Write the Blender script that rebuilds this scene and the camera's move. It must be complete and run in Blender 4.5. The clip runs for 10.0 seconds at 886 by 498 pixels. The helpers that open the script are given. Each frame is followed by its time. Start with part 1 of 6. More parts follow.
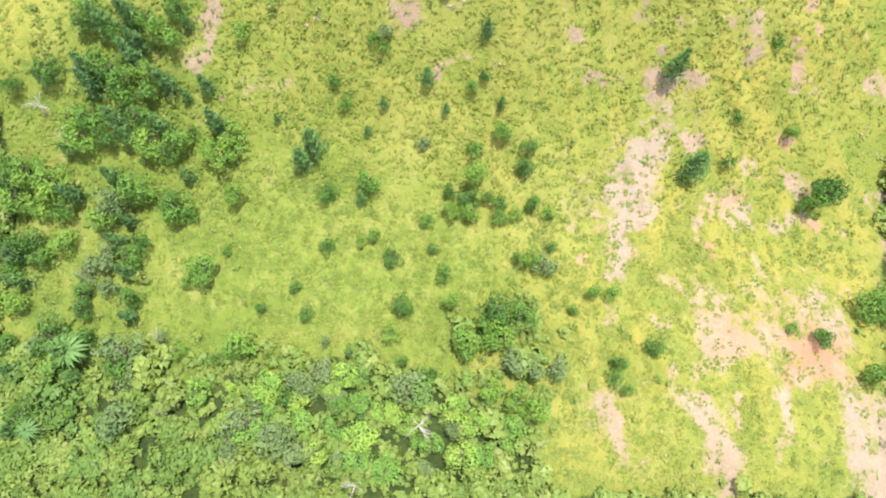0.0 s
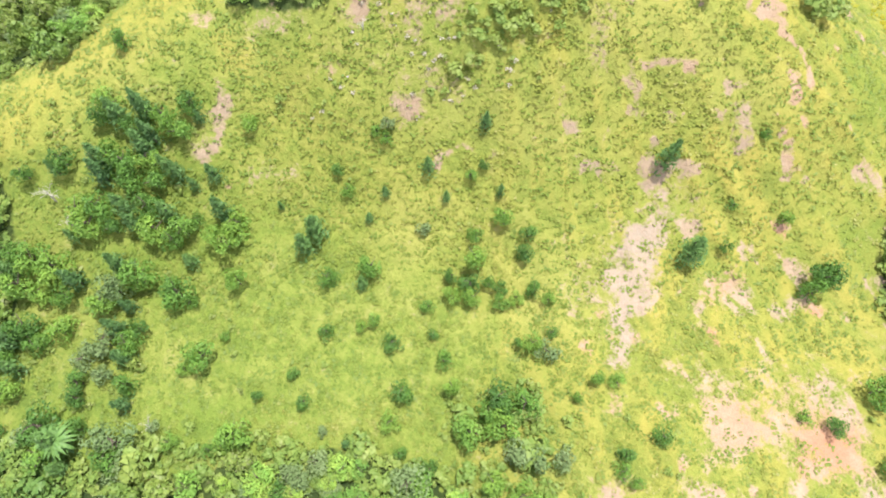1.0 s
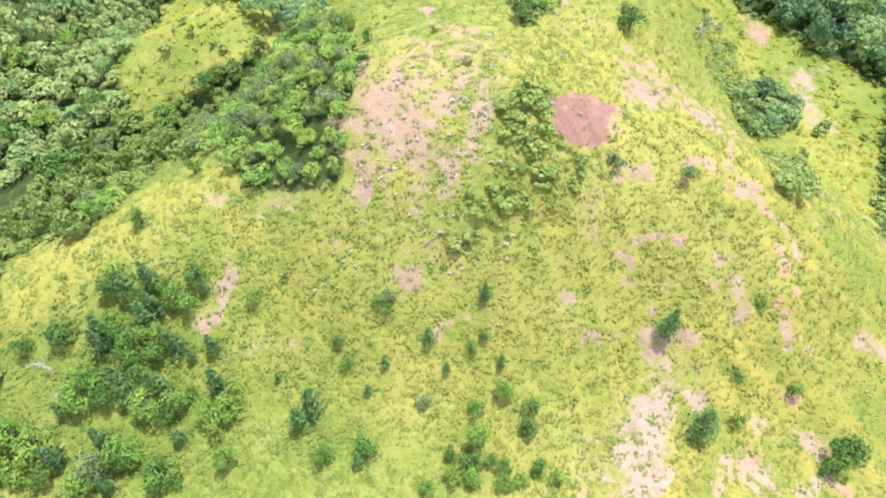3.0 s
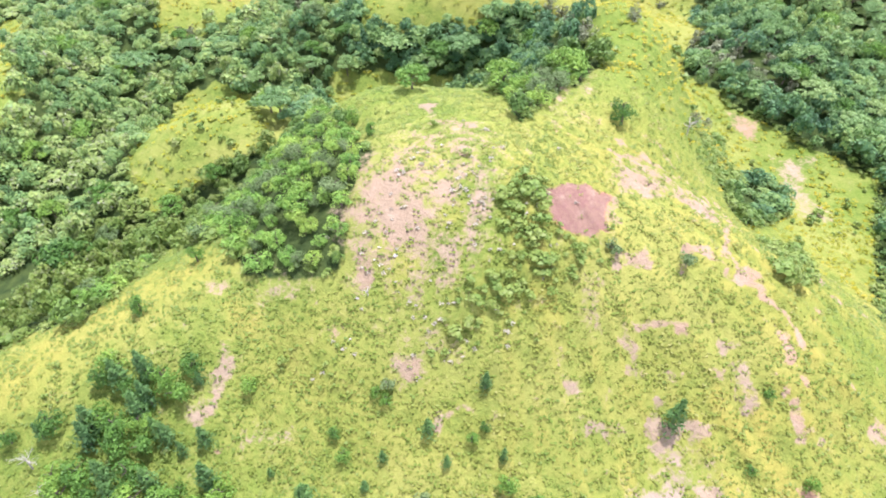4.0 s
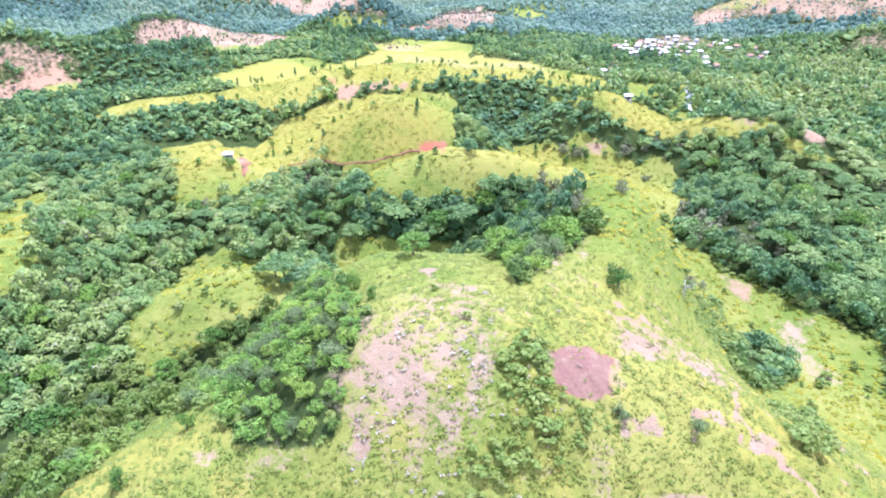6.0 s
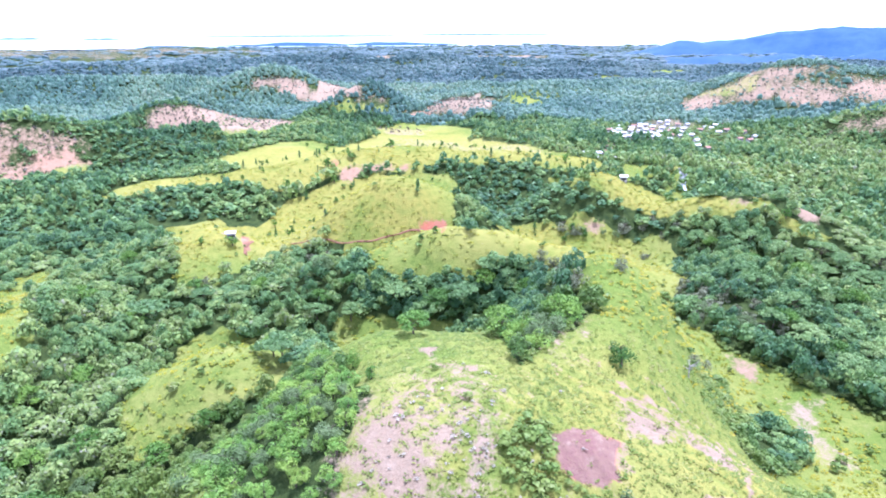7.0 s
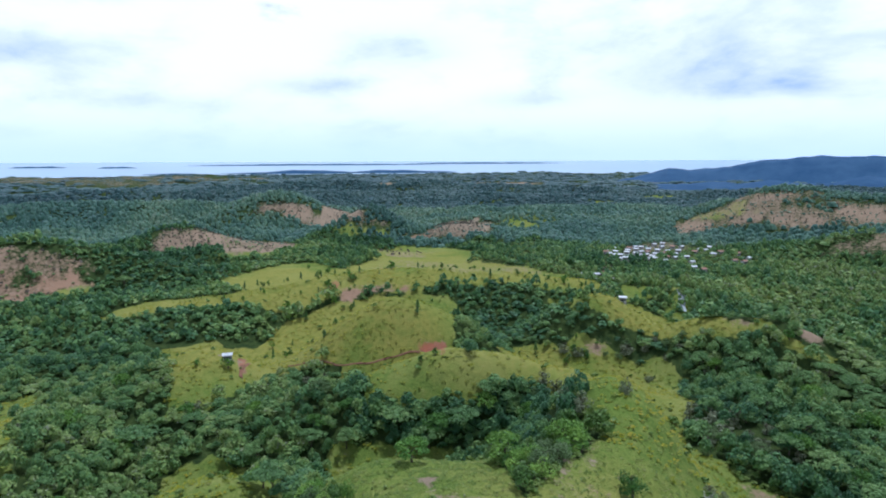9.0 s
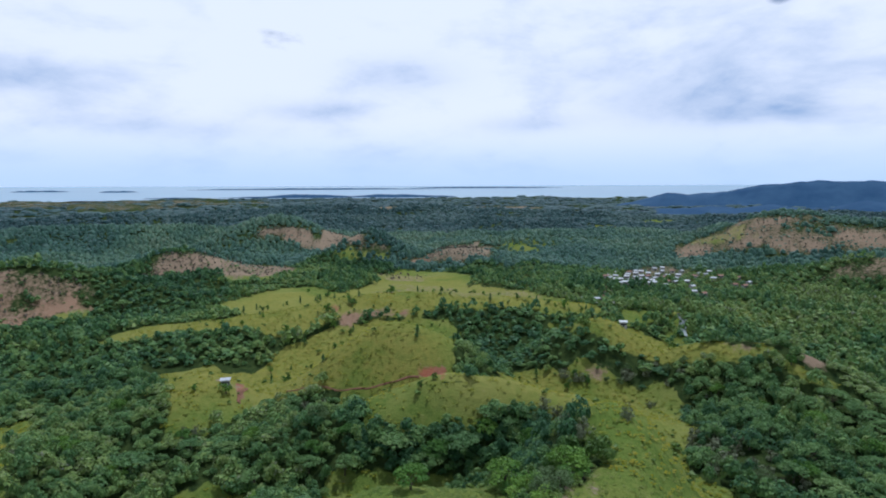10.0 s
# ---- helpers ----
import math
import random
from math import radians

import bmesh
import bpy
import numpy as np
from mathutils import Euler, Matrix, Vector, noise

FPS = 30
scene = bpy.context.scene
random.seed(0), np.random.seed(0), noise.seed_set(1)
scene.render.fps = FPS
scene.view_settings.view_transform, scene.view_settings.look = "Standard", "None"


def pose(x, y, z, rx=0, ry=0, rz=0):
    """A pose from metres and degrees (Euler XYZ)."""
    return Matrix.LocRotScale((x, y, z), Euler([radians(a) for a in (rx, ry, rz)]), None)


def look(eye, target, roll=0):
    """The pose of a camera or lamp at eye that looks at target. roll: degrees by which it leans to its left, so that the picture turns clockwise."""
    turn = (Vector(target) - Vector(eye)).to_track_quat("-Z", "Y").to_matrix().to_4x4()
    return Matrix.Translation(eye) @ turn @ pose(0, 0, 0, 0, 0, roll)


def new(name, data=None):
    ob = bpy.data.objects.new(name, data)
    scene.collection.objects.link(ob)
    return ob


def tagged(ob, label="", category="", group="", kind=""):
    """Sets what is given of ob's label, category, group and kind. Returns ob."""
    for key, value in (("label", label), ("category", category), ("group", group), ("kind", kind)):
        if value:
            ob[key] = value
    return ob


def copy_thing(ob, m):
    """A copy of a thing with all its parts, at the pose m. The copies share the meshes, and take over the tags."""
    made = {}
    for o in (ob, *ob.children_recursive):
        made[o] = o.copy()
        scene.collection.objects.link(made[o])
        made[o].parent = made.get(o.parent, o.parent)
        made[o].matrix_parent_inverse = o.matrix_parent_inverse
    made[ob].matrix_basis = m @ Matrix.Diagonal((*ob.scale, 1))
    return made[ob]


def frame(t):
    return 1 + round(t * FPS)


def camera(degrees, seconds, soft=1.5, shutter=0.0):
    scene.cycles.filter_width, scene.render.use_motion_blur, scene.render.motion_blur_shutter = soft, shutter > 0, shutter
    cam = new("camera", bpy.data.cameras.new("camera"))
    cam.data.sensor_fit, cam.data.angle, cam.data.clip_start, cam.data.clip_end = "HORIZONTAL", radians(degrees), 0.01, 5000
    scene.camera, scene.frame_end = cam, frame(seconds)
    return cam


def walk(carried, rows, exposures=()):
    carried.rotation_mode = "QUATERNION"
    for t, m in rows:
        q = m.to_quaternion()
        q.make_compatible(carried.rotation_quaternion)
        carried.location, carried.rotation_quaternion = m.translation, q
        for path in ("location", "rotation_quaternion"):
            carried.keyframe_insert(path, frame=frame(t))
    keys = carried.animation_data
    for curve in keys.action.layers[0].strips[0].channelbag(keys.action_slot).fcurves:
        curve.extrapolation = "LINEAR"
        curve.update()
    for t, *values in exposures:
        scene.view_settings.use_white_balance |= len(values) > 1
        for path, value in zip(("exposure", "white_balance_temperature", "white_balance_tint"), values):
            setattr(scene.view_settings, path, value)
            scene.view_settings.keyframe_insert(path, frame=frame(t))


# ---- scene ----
# ---- camera: it hangs still over the slope and tilts up to the horizon ----
cam = camera(73.39, 10.0, soft=1.9)
EYE = (0.0, 0.0, 120.0)
PATH = [  # seconds, pitch, roll, yaw
    (0.0, -76.14, -0.20, 0.34), (0.5, -72.11, -0.18, 0.31), (1.0, -67.93, -0.14, 0.28), (1.5, -64.03, -0.12, 0.24),
    (2.0, -59.79, -0.09, 0.20), (3.5, -47.45, -0.05, 0.14), (4.0, -43.18, -0.02, 0.12), (4.5, -39.23, 0.02, 0.09),
    (5.0, -35.20, 0.05, 0.08), (5.5, -31.49, 0.08, 0.06), (7.0, -20.05, 0.18, 0.04), (7.5, -16.92, 0.20, 0.03),
    (8.0, -13.70, 0.25, 0.02), (8.5, -11.06, 0.25, 0.01), (9.0, -8.42, 0.22, 0.01), (9.5, -6.71, 0.18, 0.01),
    (10.0, -6.10, 0.18, 0.0)]
EXPOSURES = [  # seconds, stops, kelvin, tint
    (0.0, 0.95, 6500, 17), (2.0, 0.99, 6350, 21), (3.5, 1.07, 6050, 26), (5.5, 1.15, 5500, 33), (7.0, 1.09, 5050, 35), (7.5, 0.99, 5000, 32), (8.0, 0.58, 4950, 25),
    (8.5, -0.17, 4950, 19), (9.0, -0.70, 5200, 14), (9.5, -0.98, 5350, 12), (10.0, -1.06, 5350, 12)]
walk(cam, [(t, pose(*EYE, 90 + p, r, w)) for t, p, r, w in PATH], EXPOSURES)

# ---- world: a bright sky with broken cloud, and one high sun ahead ----
SUN_AZ, SUN_EL = 33.0, 75.0      # degrees to the right of straight ahead, degrees up
world = bpy.data.worlds.new("sky")
scene.world = world
world.use_nodes = True
wt = world.node_tree
wt.nodes.clear()


def wnode(kind, **values):
    n = wt.nodes.new(kind)
    for key, v in values.items():
        n.inputs[key].default_value = v
    return n


def wmath(op, a, b=None, c=None):
    n = wt.nodes.new("ShaderNodeMath")
    n.operation = op
    for i, v in enumerate((a, b, c)):
        if v is None:
            continue
        if isinstance(v, (int, float)):
            n.inputs[i].default_value = v
        else:
            wt.links.new(v, n.inputs[i])
    return n.outputs[0]


def wmap(value, lo, hi, to_lo=0.0, to_hi=1.0):
    n = wt.nodes.new("ShaderNodeMapRange")
    n.interpolation_type = "SMOOTHSTEP"
    wt.links.new(value, n.inputs[0])
    for i, v in enumerate((lo, hi, to_lo, to_hi)):
        n.inputs[i + 1].default_value = v
    return n.outputs[0]


sky = wt.nodes.new("ShaderNodeTexSky")
sky.sky_type, sky.sun_disc = "NISHITA", False
sky.sun_elevation, sky.sun_rotation = radians(SUN_EL), radians(SUN_AZ)
clear = wnode("ShaderNodeBackground", Strength=0.11)
wt.links.new(sky.outputs[0], clear.inputs[0])
coord = wt.nodes.new("ShaderNodeTexCoord")
split = wt.nodes.new("ShaderNodeSeparateXYZ")
wt.links.new(coord.outputs["Generated"], split.inputs[0])
up = split.outputs[2]
stretch = wt.nodes.new("ShaderNodeMapping")
stretch.inputs["Scale"].default_value = (1.0, 1.0, 2.3)
stretch.inputs["Location"].default_value = (3.1, 0.4, 0.0)
wt.links.new(coord.outputs["Generated"], stretch.inputs[0])
big = wnode("ShaderNodeTexNoise", Scale=3.6, Detail=7.0, Roughness=0.55, Distortion=0.3)
fine = wnode("ShaderNodeTexNoise", Scale=9.0, Detail=8.0, Roughness=0.6, Distortion=0.2)
for n in (big, fine):
    wt.links.new(stretch.outputs[0], n.inputs["Vector"])
bulk = wmath("ADD", wmath("MULTIPLY", big.outputs[0], 0.7), wmath("MULTIPLY", fine.outputs[0], 0.3))


def cloud_lump(az, el, wide, tall):
    """How near a direction lies to the middle of one cloud, 0 to 1."""
    a = wmath("ARCTAN2", split.outputs[0], split.outputs[1])
    da = wmath("DIVIDE", wmath("SUBTRACT", a, radians(az)), radians(wide))
    de = wmath("DIVIDE", wmath("SUBTRACT", wmath("ARCSINE", up), radians(el)), radians(tall))
    d2 = wmath("ADD", wmath("MULTIPLY", da, da), wmath("MULTIPLY", de, de))
    return wmath("POWER", 2.718, wmath("MULTIPLY", d2, -1.0))


LUMPS = ((22.5, 7.4, 7.0, 2.0, 1.5), (28.0, 6.0, 6.5, 0.9, 0.9), (8.0, 5.6, 4.5, 0.8, 0.9), (-3.5, 10.2, 5.0, 1.5, 0.8),
         (-12.5, 6.8, 4.5, 0.9, 0.9), (-36.0, 8.4, 5.0, 1.3, 1.0), (14.0, 10.4, 5.0, 1.2, 0.5), (-24.0, 5.0, 8.0, 0.9, 0.6))
lumps = 0.0
for az_, el_, wide_, tall_, deep_ in LUMPS:
    lumps = wmath("ADD", wmath("MULTIPLY", cloud_lump(az_, el_, wide_, tall_), deep_), lumps)
grey = wmath("ADD", wmap(bulk, 0.46, 0.70, 0.0, 0.9), wmath("MULTIPLY", lumps, wmap(bulk, 0.30, 0.62, 0.3, 1.05)))
ramp = wt.nodes.new("ShaderNodeValToRGB")
ramp.color_ramp.elements[0].color = (1.0, 0.985, 0.98, 1)
ramp.color_ramp.elements[1].color = (0.42, 0.53, 0.70, 1)
ramp.color_ramp.elements[1].position = 1.0
wt.links.new(wmath("MULTIPLY", grey, 0.62), ramp.inputs[0])
low = wt.nodes.new("ShaderNodeMix")
low.data_type = "RGBA"
wt.links.new(wmap(up, 0.0, 0.11, 0.85, 0.0), low.inputs[0])
wt.links.new(ramp.outputs[0], low.inputs[6])
low.inputs[7].default_value = (0.62, 0.77, 0.93, 1)
cloud = wnode("ShaderNodeBackground")
wt.links.new(wmap(up, 0.28, 0.6, 1.88, 1.0), cloud.inputs[1])      # the low clouds before the sun are the brightest
wt.links.new(low.outputs[2], cloud.inputs[0])
mix = wt.nodes.new("ShaderNodeMixShader")
overhead = wmap(up, 0.34, 0.75, 0.0, 0.30)   # the cloud breaks up overhead
gap = wmath("ADD", overhead, wmath("MULTIPLY", cloud_lump(28.7, 14.8, 1.6, 0.9), 0.3))   # a small blue hole
wt.links.new(wmap(wmath("SUBTRACT", bulk, gap), 0.22, 0.36, 0.1, 0.98), mix.inputs[0])
wt.links.new(clear.outputs[0], mix.inputs[1])
wt.links.new(cloud.outputs[0], mix.inputs[2])
wt.links.new(mix.outputs[0], wt.nodes.new("ShaderNodeOutputWorld").inputs[0])

lamp = bpy.data.lights.new("sun", "SUN")
lamp.energy, lamp.angle, lamp.color = 5.0, radians(0.6), (1.0, 0.96, 0.88)
sun = new("sun", lamp)
sa, se = radians(SUN_AZ), radians(SUN_EL)
sun.matrix_world = look((300 * math.sin(sa), 300 * math.cos(sa), 120 + 300 * math.tan(se)), (0, 0, 120))
# ---- the lie of the land ----
def lattice(ix, iy, seed):
    n = (ix.astype(np.int64) * 374761393 + iy.astype(np.int64) * 668265263 + seed * 974711) & 0x7FFFFFFF
    n = ((n ^ (n >> 13)) * 1274126177) & 0x7FFFFFFF
    return ((n ^ (n >> 16)) & 0xFFFF) / 65535.0


def grain(x, y, size, seed=0):
    """Smooth noise of 0 to 1 with lumps of that many metres."""
    u, v = np.asarray(x, float) / size, np.asarray(y, float) / size
    iu, iv = np.floor(u), np.floor(v)
    fu, fv = u - iu, v - iv
    fu, fv = fu * fu * (3 - 2 * fu), fv * fv * (3 - 2 * fv)
    a = lattice(iu, iv, seed) * (1 - fu) + lattice(iu + 1, iv, seed) * fu
    b = lattice(iu, iv + 1, seed) * (1 - fu) + lattice(iu + 1, iv + 1, seed) * fu
    return a * (1 - fv) + b * fv


def rough(x, y, size, seed=0, octaves=4):
    total, weight, amp = 0.0, 0.0, 1.0
    for k in range(octaves):
        total = total + amp * grain(x + 17.3 * k, y - 9.1 * k, size / 2 ** k, seed + k)
        weight += amp
        amp *= 0.5
    return total / weight


# hills: middle x, y, half-lengths along and across, turn in degrees, height over the low ground
HILLS_NEAR = [
    (4, 83, 46, 33, 0, 52), (0, 12, 95, 62, 0, 22), (-58, 63, 36, 24, 20, 30), (54, 70, 30, 24, -20, 34),
    (20, 117, 32, 25, 0, 43), (-16, 119, 24, 26, 0, 39), (47, 154, 20, 46, -8, 49), (8, 229, 58, 18, 4, 35), (-60, 148, 26, 22, 10, 26)]
HILLS_MID = [
    (-113, 262, 24, 26, 0, 24), (-20, 288, 36, 22, 0, 44), (-20, 432, 130, 42, 6, 31), (86, 332, 28, 24, 0, 36),
    (152, 284, 46, 20, -42, 37), (128, 212, 46, 44, 0, 13), (-150, 176, 24, 40, 0, 18)]
HILLS_FAR = [
    (-352, 486, 75, 26, 30, 43), (-330, 400, 60, 26, 30, 8), (-325, 735, 46, 34, 24, 33), (-250, 652, 42, 22, 15, 13),
    (-285, 1010, 75, 45, 14, 48), (-112, 885, 42, 32, 5, 41), (545, 935, 100, 75, -28, 67), (665, 865, 80, 55, -28, 53),
    (480, 640, 60, 30, -36, 34), (35, 852, 50, 32, 0, 25), (-560, 1075, 210, 60, 22, 36), (-250, 1720, 430, 90, 6, 38),
    (-700, 1390, 300, 70, 16, 36), (250, 1500, 420, 100, -4, 12), (-900, 2300, 600, 110, 0, 18), (200, 1180, 160, 60, 8, 12),
    (700, 2200, 500, 90, -8, 10), (950, 1650, 300, 80, 0, 20), (120, 1030, 90, 40, -10, 14), (330, 1250, 120, 50, 0, 14)]
REACH = ((0, 550, 900, 1300, 2200, 3300, 3700, 5200), (10, 8, 12, 16, 21, 52, 40, 0))


def furrow(x, y):
    """Fall lines that run down from the brow over its drier flank, -0.5 to 0.5."""
    a, r = np.arctan2(x - 8, y - 104), np.hypot(x - 8, y - 104)
    lines = rough(a * 30 + (rough(x, y, 12, 64, 2) - 0.5) * 1.6, r / 11, 1.0, 62, 2) - 0.5
    return lines * np.clip((x + 2) / 22, 0, 1) * np.clip((112 - y) / 25, 0, 1) * np.clip((y + 14) / 20, 0, 1)


def height(x, y):
    x, y = np.asarray(x, float), np.asarray(y, float)
    total = np.zeros(np.broadcast(x, y).shape)
    for cx, cy, sx, sy, turn, h in HILLS_NEAR + HILLS_MID + HILLS_FAR:
        c, s = math.cos(radians(turn)), math.sin(radians(turn))
        u, v = ((x - cx) * c + (y - cy) * s) / sx, (-(x - cx) * s + (y - cy) * c) / sy
        total += (h * np.exp(-0.5 * (u * u + v * v))) ** 3
    r = np.hypot(x, y)
    z = np.interp(r, *REACH) + total ** (1 / 3)
    far = np.clip((r - 250) / 700, 0, 1)
    z += (rough(x, y, 70, 5) - 0.5) * (4 + 5 * far) + (rough(x, y, 260, 9, 3) - 0.5) * 24 * far
    mid = np.clip((r - 110) / 60, 0, 1)
    z += (rough(x, y, 13, 21, 3) - 0.5) * (1.9 + 0.8 * mid) * (1 - 0.6 * far) + (rough(x, y, 38, 29, 2) - 0.5) * 5.0 * mid
    steps = np.clip((r - 85) / 15, 0, 1) * np.clip((340 - r) / 60, 0, 1) * np.clip(rough(x, y, 24, 58, 2) * 3 - 0.9, 0, 1)
    z += 0.26 * np.sin(3.0 * z + 5 * rough(x, y, 26, 55, 2)) * steps      # cattle terraces
    return z + furrow(x, y) * 1.3
# ---- materials ----
class Nodes:
    """A small writer of node materials."""

    def __init__(self, name, rough=0.85):
        self.mat = bpy.data.materials.new(name)
        self.mat.use_nodes = True
        self.tree = self.mat.node_tree
        self.shader = self.tree.nodes["Principled BSDF"]
        self.shader.inputs["Roughness"].default_value = rough
        self.shader.inputs["Specular IOR Level"].default_value = 0.25
        self.out = self.tree.nodes["Material Output"]
        self.place = self.tree.nodes.new("ShaderNodeTexCoord").outputs["Object"]

    def put(self, value, socket):
        if hasattr(value, "is_output"):
            self.tree.links.new(value, socket)
        else:
            socket.default_value = value

    def noise(self, scale, detail=5.0, roughness=0.6, vector=None, stretch=None):
        n = self.tree.nodes.new("ShaderNodeTexNoise")
        n.inputs["Scale"].default_value, n.inputs["Detail"].default_value = scale, detail
        n.inputs["Roughness"].default_value = roughness
        v = vector or self.place
        if stretch:
            m = self.tree.nodes.new("ShaderNodeMapping")
            m.inputs["Scale"].default_value = stretch
            self.tree.links.new(v, m.inputs[0])
            v = m.outputs[0]
        self.tree.links.new(v, n.inputs["Vector"])
        return n.outputs[0]

    def math(self, op, a, b=0.0, c=0.0):
        n = self.tree.nodes.new("ShaderNodeMath")
        n.operation = op
        for i, v in enumerate((a, b, c)):
            self.put(v, n.inputs[i])
        return n.outputs[0]

    def step(self, value, lo, hi, a=0.0, b=1.0):
        n = self.tree.nodes.new("ShaderNodeMapRange")
        n.interpolation_type = "SMOOTHSTEP"
        for i, v in enumerate((value, lo, hi, a, b)):
            self.put(v, n.inputs[i])
        return n.outputs[0]

    def ramp(self, value, *stops):
        n = self.tree.nodes.new("ShaderNodeValToRGB")
        els = n.color_ramp.elements
        while len(els) < len(stops):
            els.new(0.5)
        for e, (at, rgb) in zip(els, stops):
            e.position, e.color = at, (*rgb, 1)
        self.tree.links.new(value, n.inputs[0])
        return n.outputs[0]

    def mix(self, factor, a, b):
        n = self.tree.nodes.new("ShaderNodeMix")
        n.data_type = "RGBA"
        for v, i in ((factor, 0), (a, 6), (b, 7)):
            self.put((*v, 1) if isinstance(v, tuple) and len(v) == 3 else v, n.inputs[i])
        return n.outputs[2]

    def bump(self, value, strength, distance):
        n = self.tree.nodes.new("ShaderNodeBump")
        n.inputs["Strength"].default_value, n.inputs["Distance"].default_value = strength, distance
        self.tree.links.new(value, n.inputs["Height"])
        self.tree.links.new(n.outputs[0], self.shader.inputs["Normal"])

    def colour(self, value):
        self.put((*value, 1) if isinstance(value, tuple) else value, self.shader.inputs["Base Color"])
        return self.mat

    def attribute(self, name):
        n = self.tree.nodes.new("ShaderNodeAttribute")
        n.attribute_name = name
        return n

    def through_leaf(self, colour, amount):
        """Lets part of the light shine through a leaf."""
        t = self.tree.nodes.new("ShaderNodeBsdfTranslucent")
        self.put(colour, t.inputs[0])
        m = self.tree.nodes.new("ShaderNodeMixShader")
        m.inputs[0].default_value = amount
        self.tree.links.new(self.shader.outputs[0], m.inputs[1])
        self.tree.links.new(t.outputs[0], m.inputs[2])
        self.tree.links.new(m.outputs[0], self.out.inputs[0])


def ground_material():
    m = Nodes("hillside", 1.0)
    m.shader.inputs["Specular IOR Level"].default_value = 0.03
    cover = m.attribute("cover")
    parts = m.tree.nodes.new("ShaderNodeSeparateColor")
    m.tree.links.new(cover.outputs["Color"], parts.inputs[0])
    grass, soil, red = parts.outputs
    dry = cover.outputs["Alpha"]
    coarse, mid, fine = m.noise(0.055, 4), m.noise(0.32, 5, 0.65), m.noise(1.5, 5, 0.7)
    terrace = m.noise(0.9, 5, 0.65, stretch=(0.6, 0.6, 1.7))
    blend = m.math("ADD", m.math("MULTIPLY", coarse, 0.35), m.math("ADD", m.math("MULTIPLY", mid, 0.35), m.math("MULTIPLY", fine, 0.3)))
    green = m.ramp(blend, (0.37, (0.062, 0.108, 0.022)), (0.465, (0.130, 0.182, 0.034)), (0.55, (0.178, 0.212, 0.048)), (0.68, (0.245, 0.245, 0.086)))
    green = m.mix(m.step(terrace, 0.50, 0.36, 0.0, 0.5), green, (0.105, 0.150, 0.030))
    green = m.mix(m.step(terrace, 0.58, 0.72, 0.0, 0.35), green, (0.245, 0.252, 0.078))
    green = m.mix(m.math("MULTIPLY", dry, m.step(mid, 0.35, 0.6, 0.5, 1.0)), green, (0.250, 0.233, 0.053))
    wide = m.noise(0.021, 4, 0.6)
    green = m.mix(m.step(wide, 0.50, 0.66, 0.0, 0.6), green, (0.238, 0.244, 0.066))
    green = m.mix(m.step(wide, 0.46, 0.34, 0.0, 0.6), green, (0.105, 0.165, 0.028))
    # wood floor, its green darkened to read as shade between the crowns
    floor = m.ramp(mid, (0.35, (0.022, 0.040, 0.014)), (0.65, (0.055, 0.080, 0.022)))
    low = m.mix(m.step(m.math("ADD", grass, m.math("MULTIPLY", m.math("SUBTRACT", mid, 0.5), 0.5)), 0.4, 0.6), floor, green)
    earth = m.ramp(red, (0.0, (0.265, 0.235, 0.185)), (0.35, (0.285, 0.234, 0.160)), (0.7, (0.33, 0.185, 0.112)), (0.85, (0.38, 0.12, 0.065)), (1.0, (0.165, 0.07, 0.075)))
    earth = m.mix(m.step(m.noise(0.012, 5, 0.65), 0.42, 0.62, 0.0, 0.6), earth, (0.215, 0.165, 0.112))
    earth = m.mix(m.step(fine, 0.3, 0.7, 0.0, 0.45), earth, (0.24, 0.165, 0.104))
    earth = m.mix(m.step(mid, 0.5, 0.75, 0.0, 0.4), earth, (0.36, 0.295, 0.212))
    edge = m.math("ADD", soil, m.math("ADD", m.math("MULTIPLY", m.math("SUBTRACT", mid, 0.5), 1.5), m.math("MULTIPLY", m.math("SUBTRACT", fine, 0.5), 1.3)))
    m.bump(m.math("ADD", m.math("MULTIPLY", terrace, 0.6), m.math("ADD", mid, fine)), 0.9, 0.35)
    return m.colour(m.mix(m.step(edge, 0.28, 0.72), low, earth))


def leaf_material(name, stops, single=True, shine=0.25, haze_sheen=0.0):
    """Foliage whose colour runs over the stops: from tree to tree, and less from leaf to leaf."""
    m = Nodes(name, 0.5)
    m.shader.inputs["Specular IOR Level"].default_value = 0.2
    # blue-tinted sheen stands in for haze over the woods
    m.shader.inputs["Sheen Weight"].default_value = haze_sheen
    m.shader.inputs["Sheen Roughness"].default_value = 0.45
    m.shader.inputs["Sheen Tint"].default_value = (0.72, 0.86, 1.0, 1)
    tint = m.attribute("tint").outputs["Fac"]
    if single:
        who = m.tree.nodes.new("ShaderNodeObjectInfo").outputs["Random"]
        value = m.math("ADD", m.math("MULTIPLY", who, 0.6), m.math("MULTIPLY", tint, 0.4))
    else:
        leaf = m.tree.nodes.new("ShaderNodeNewGeometry").outputs["Random Per Island"]
        value = m.math("ADD", m.math("MULTIPLY", tint, 0.78), m.math("MULTIPLY", leaf, 0.22))
    col = m.ramp(value, *stops)
    col = m.mix(m.step(m.noise(2.2, 3), 0.35, 0.65, 0.0, 0.35), col, stops[0][1])
    m.colour(col)
    m.through_leaf(col, shine)
    return m.mat


def plain_material(name, a, b, scale=3.0, rough_=0.8, metal=0.0, relief=0.3):
    m = Nodes(name, rough_)
    n = m.noise(scale, 6, 0.65)
    m.shader.inputs["Metallic"].default_value = metal
    m.bump(m.noise(scale * 6, 4), relief, 0.02)
    return m.colour(m.ramp(n, (0.35, a), (0.65, b)))


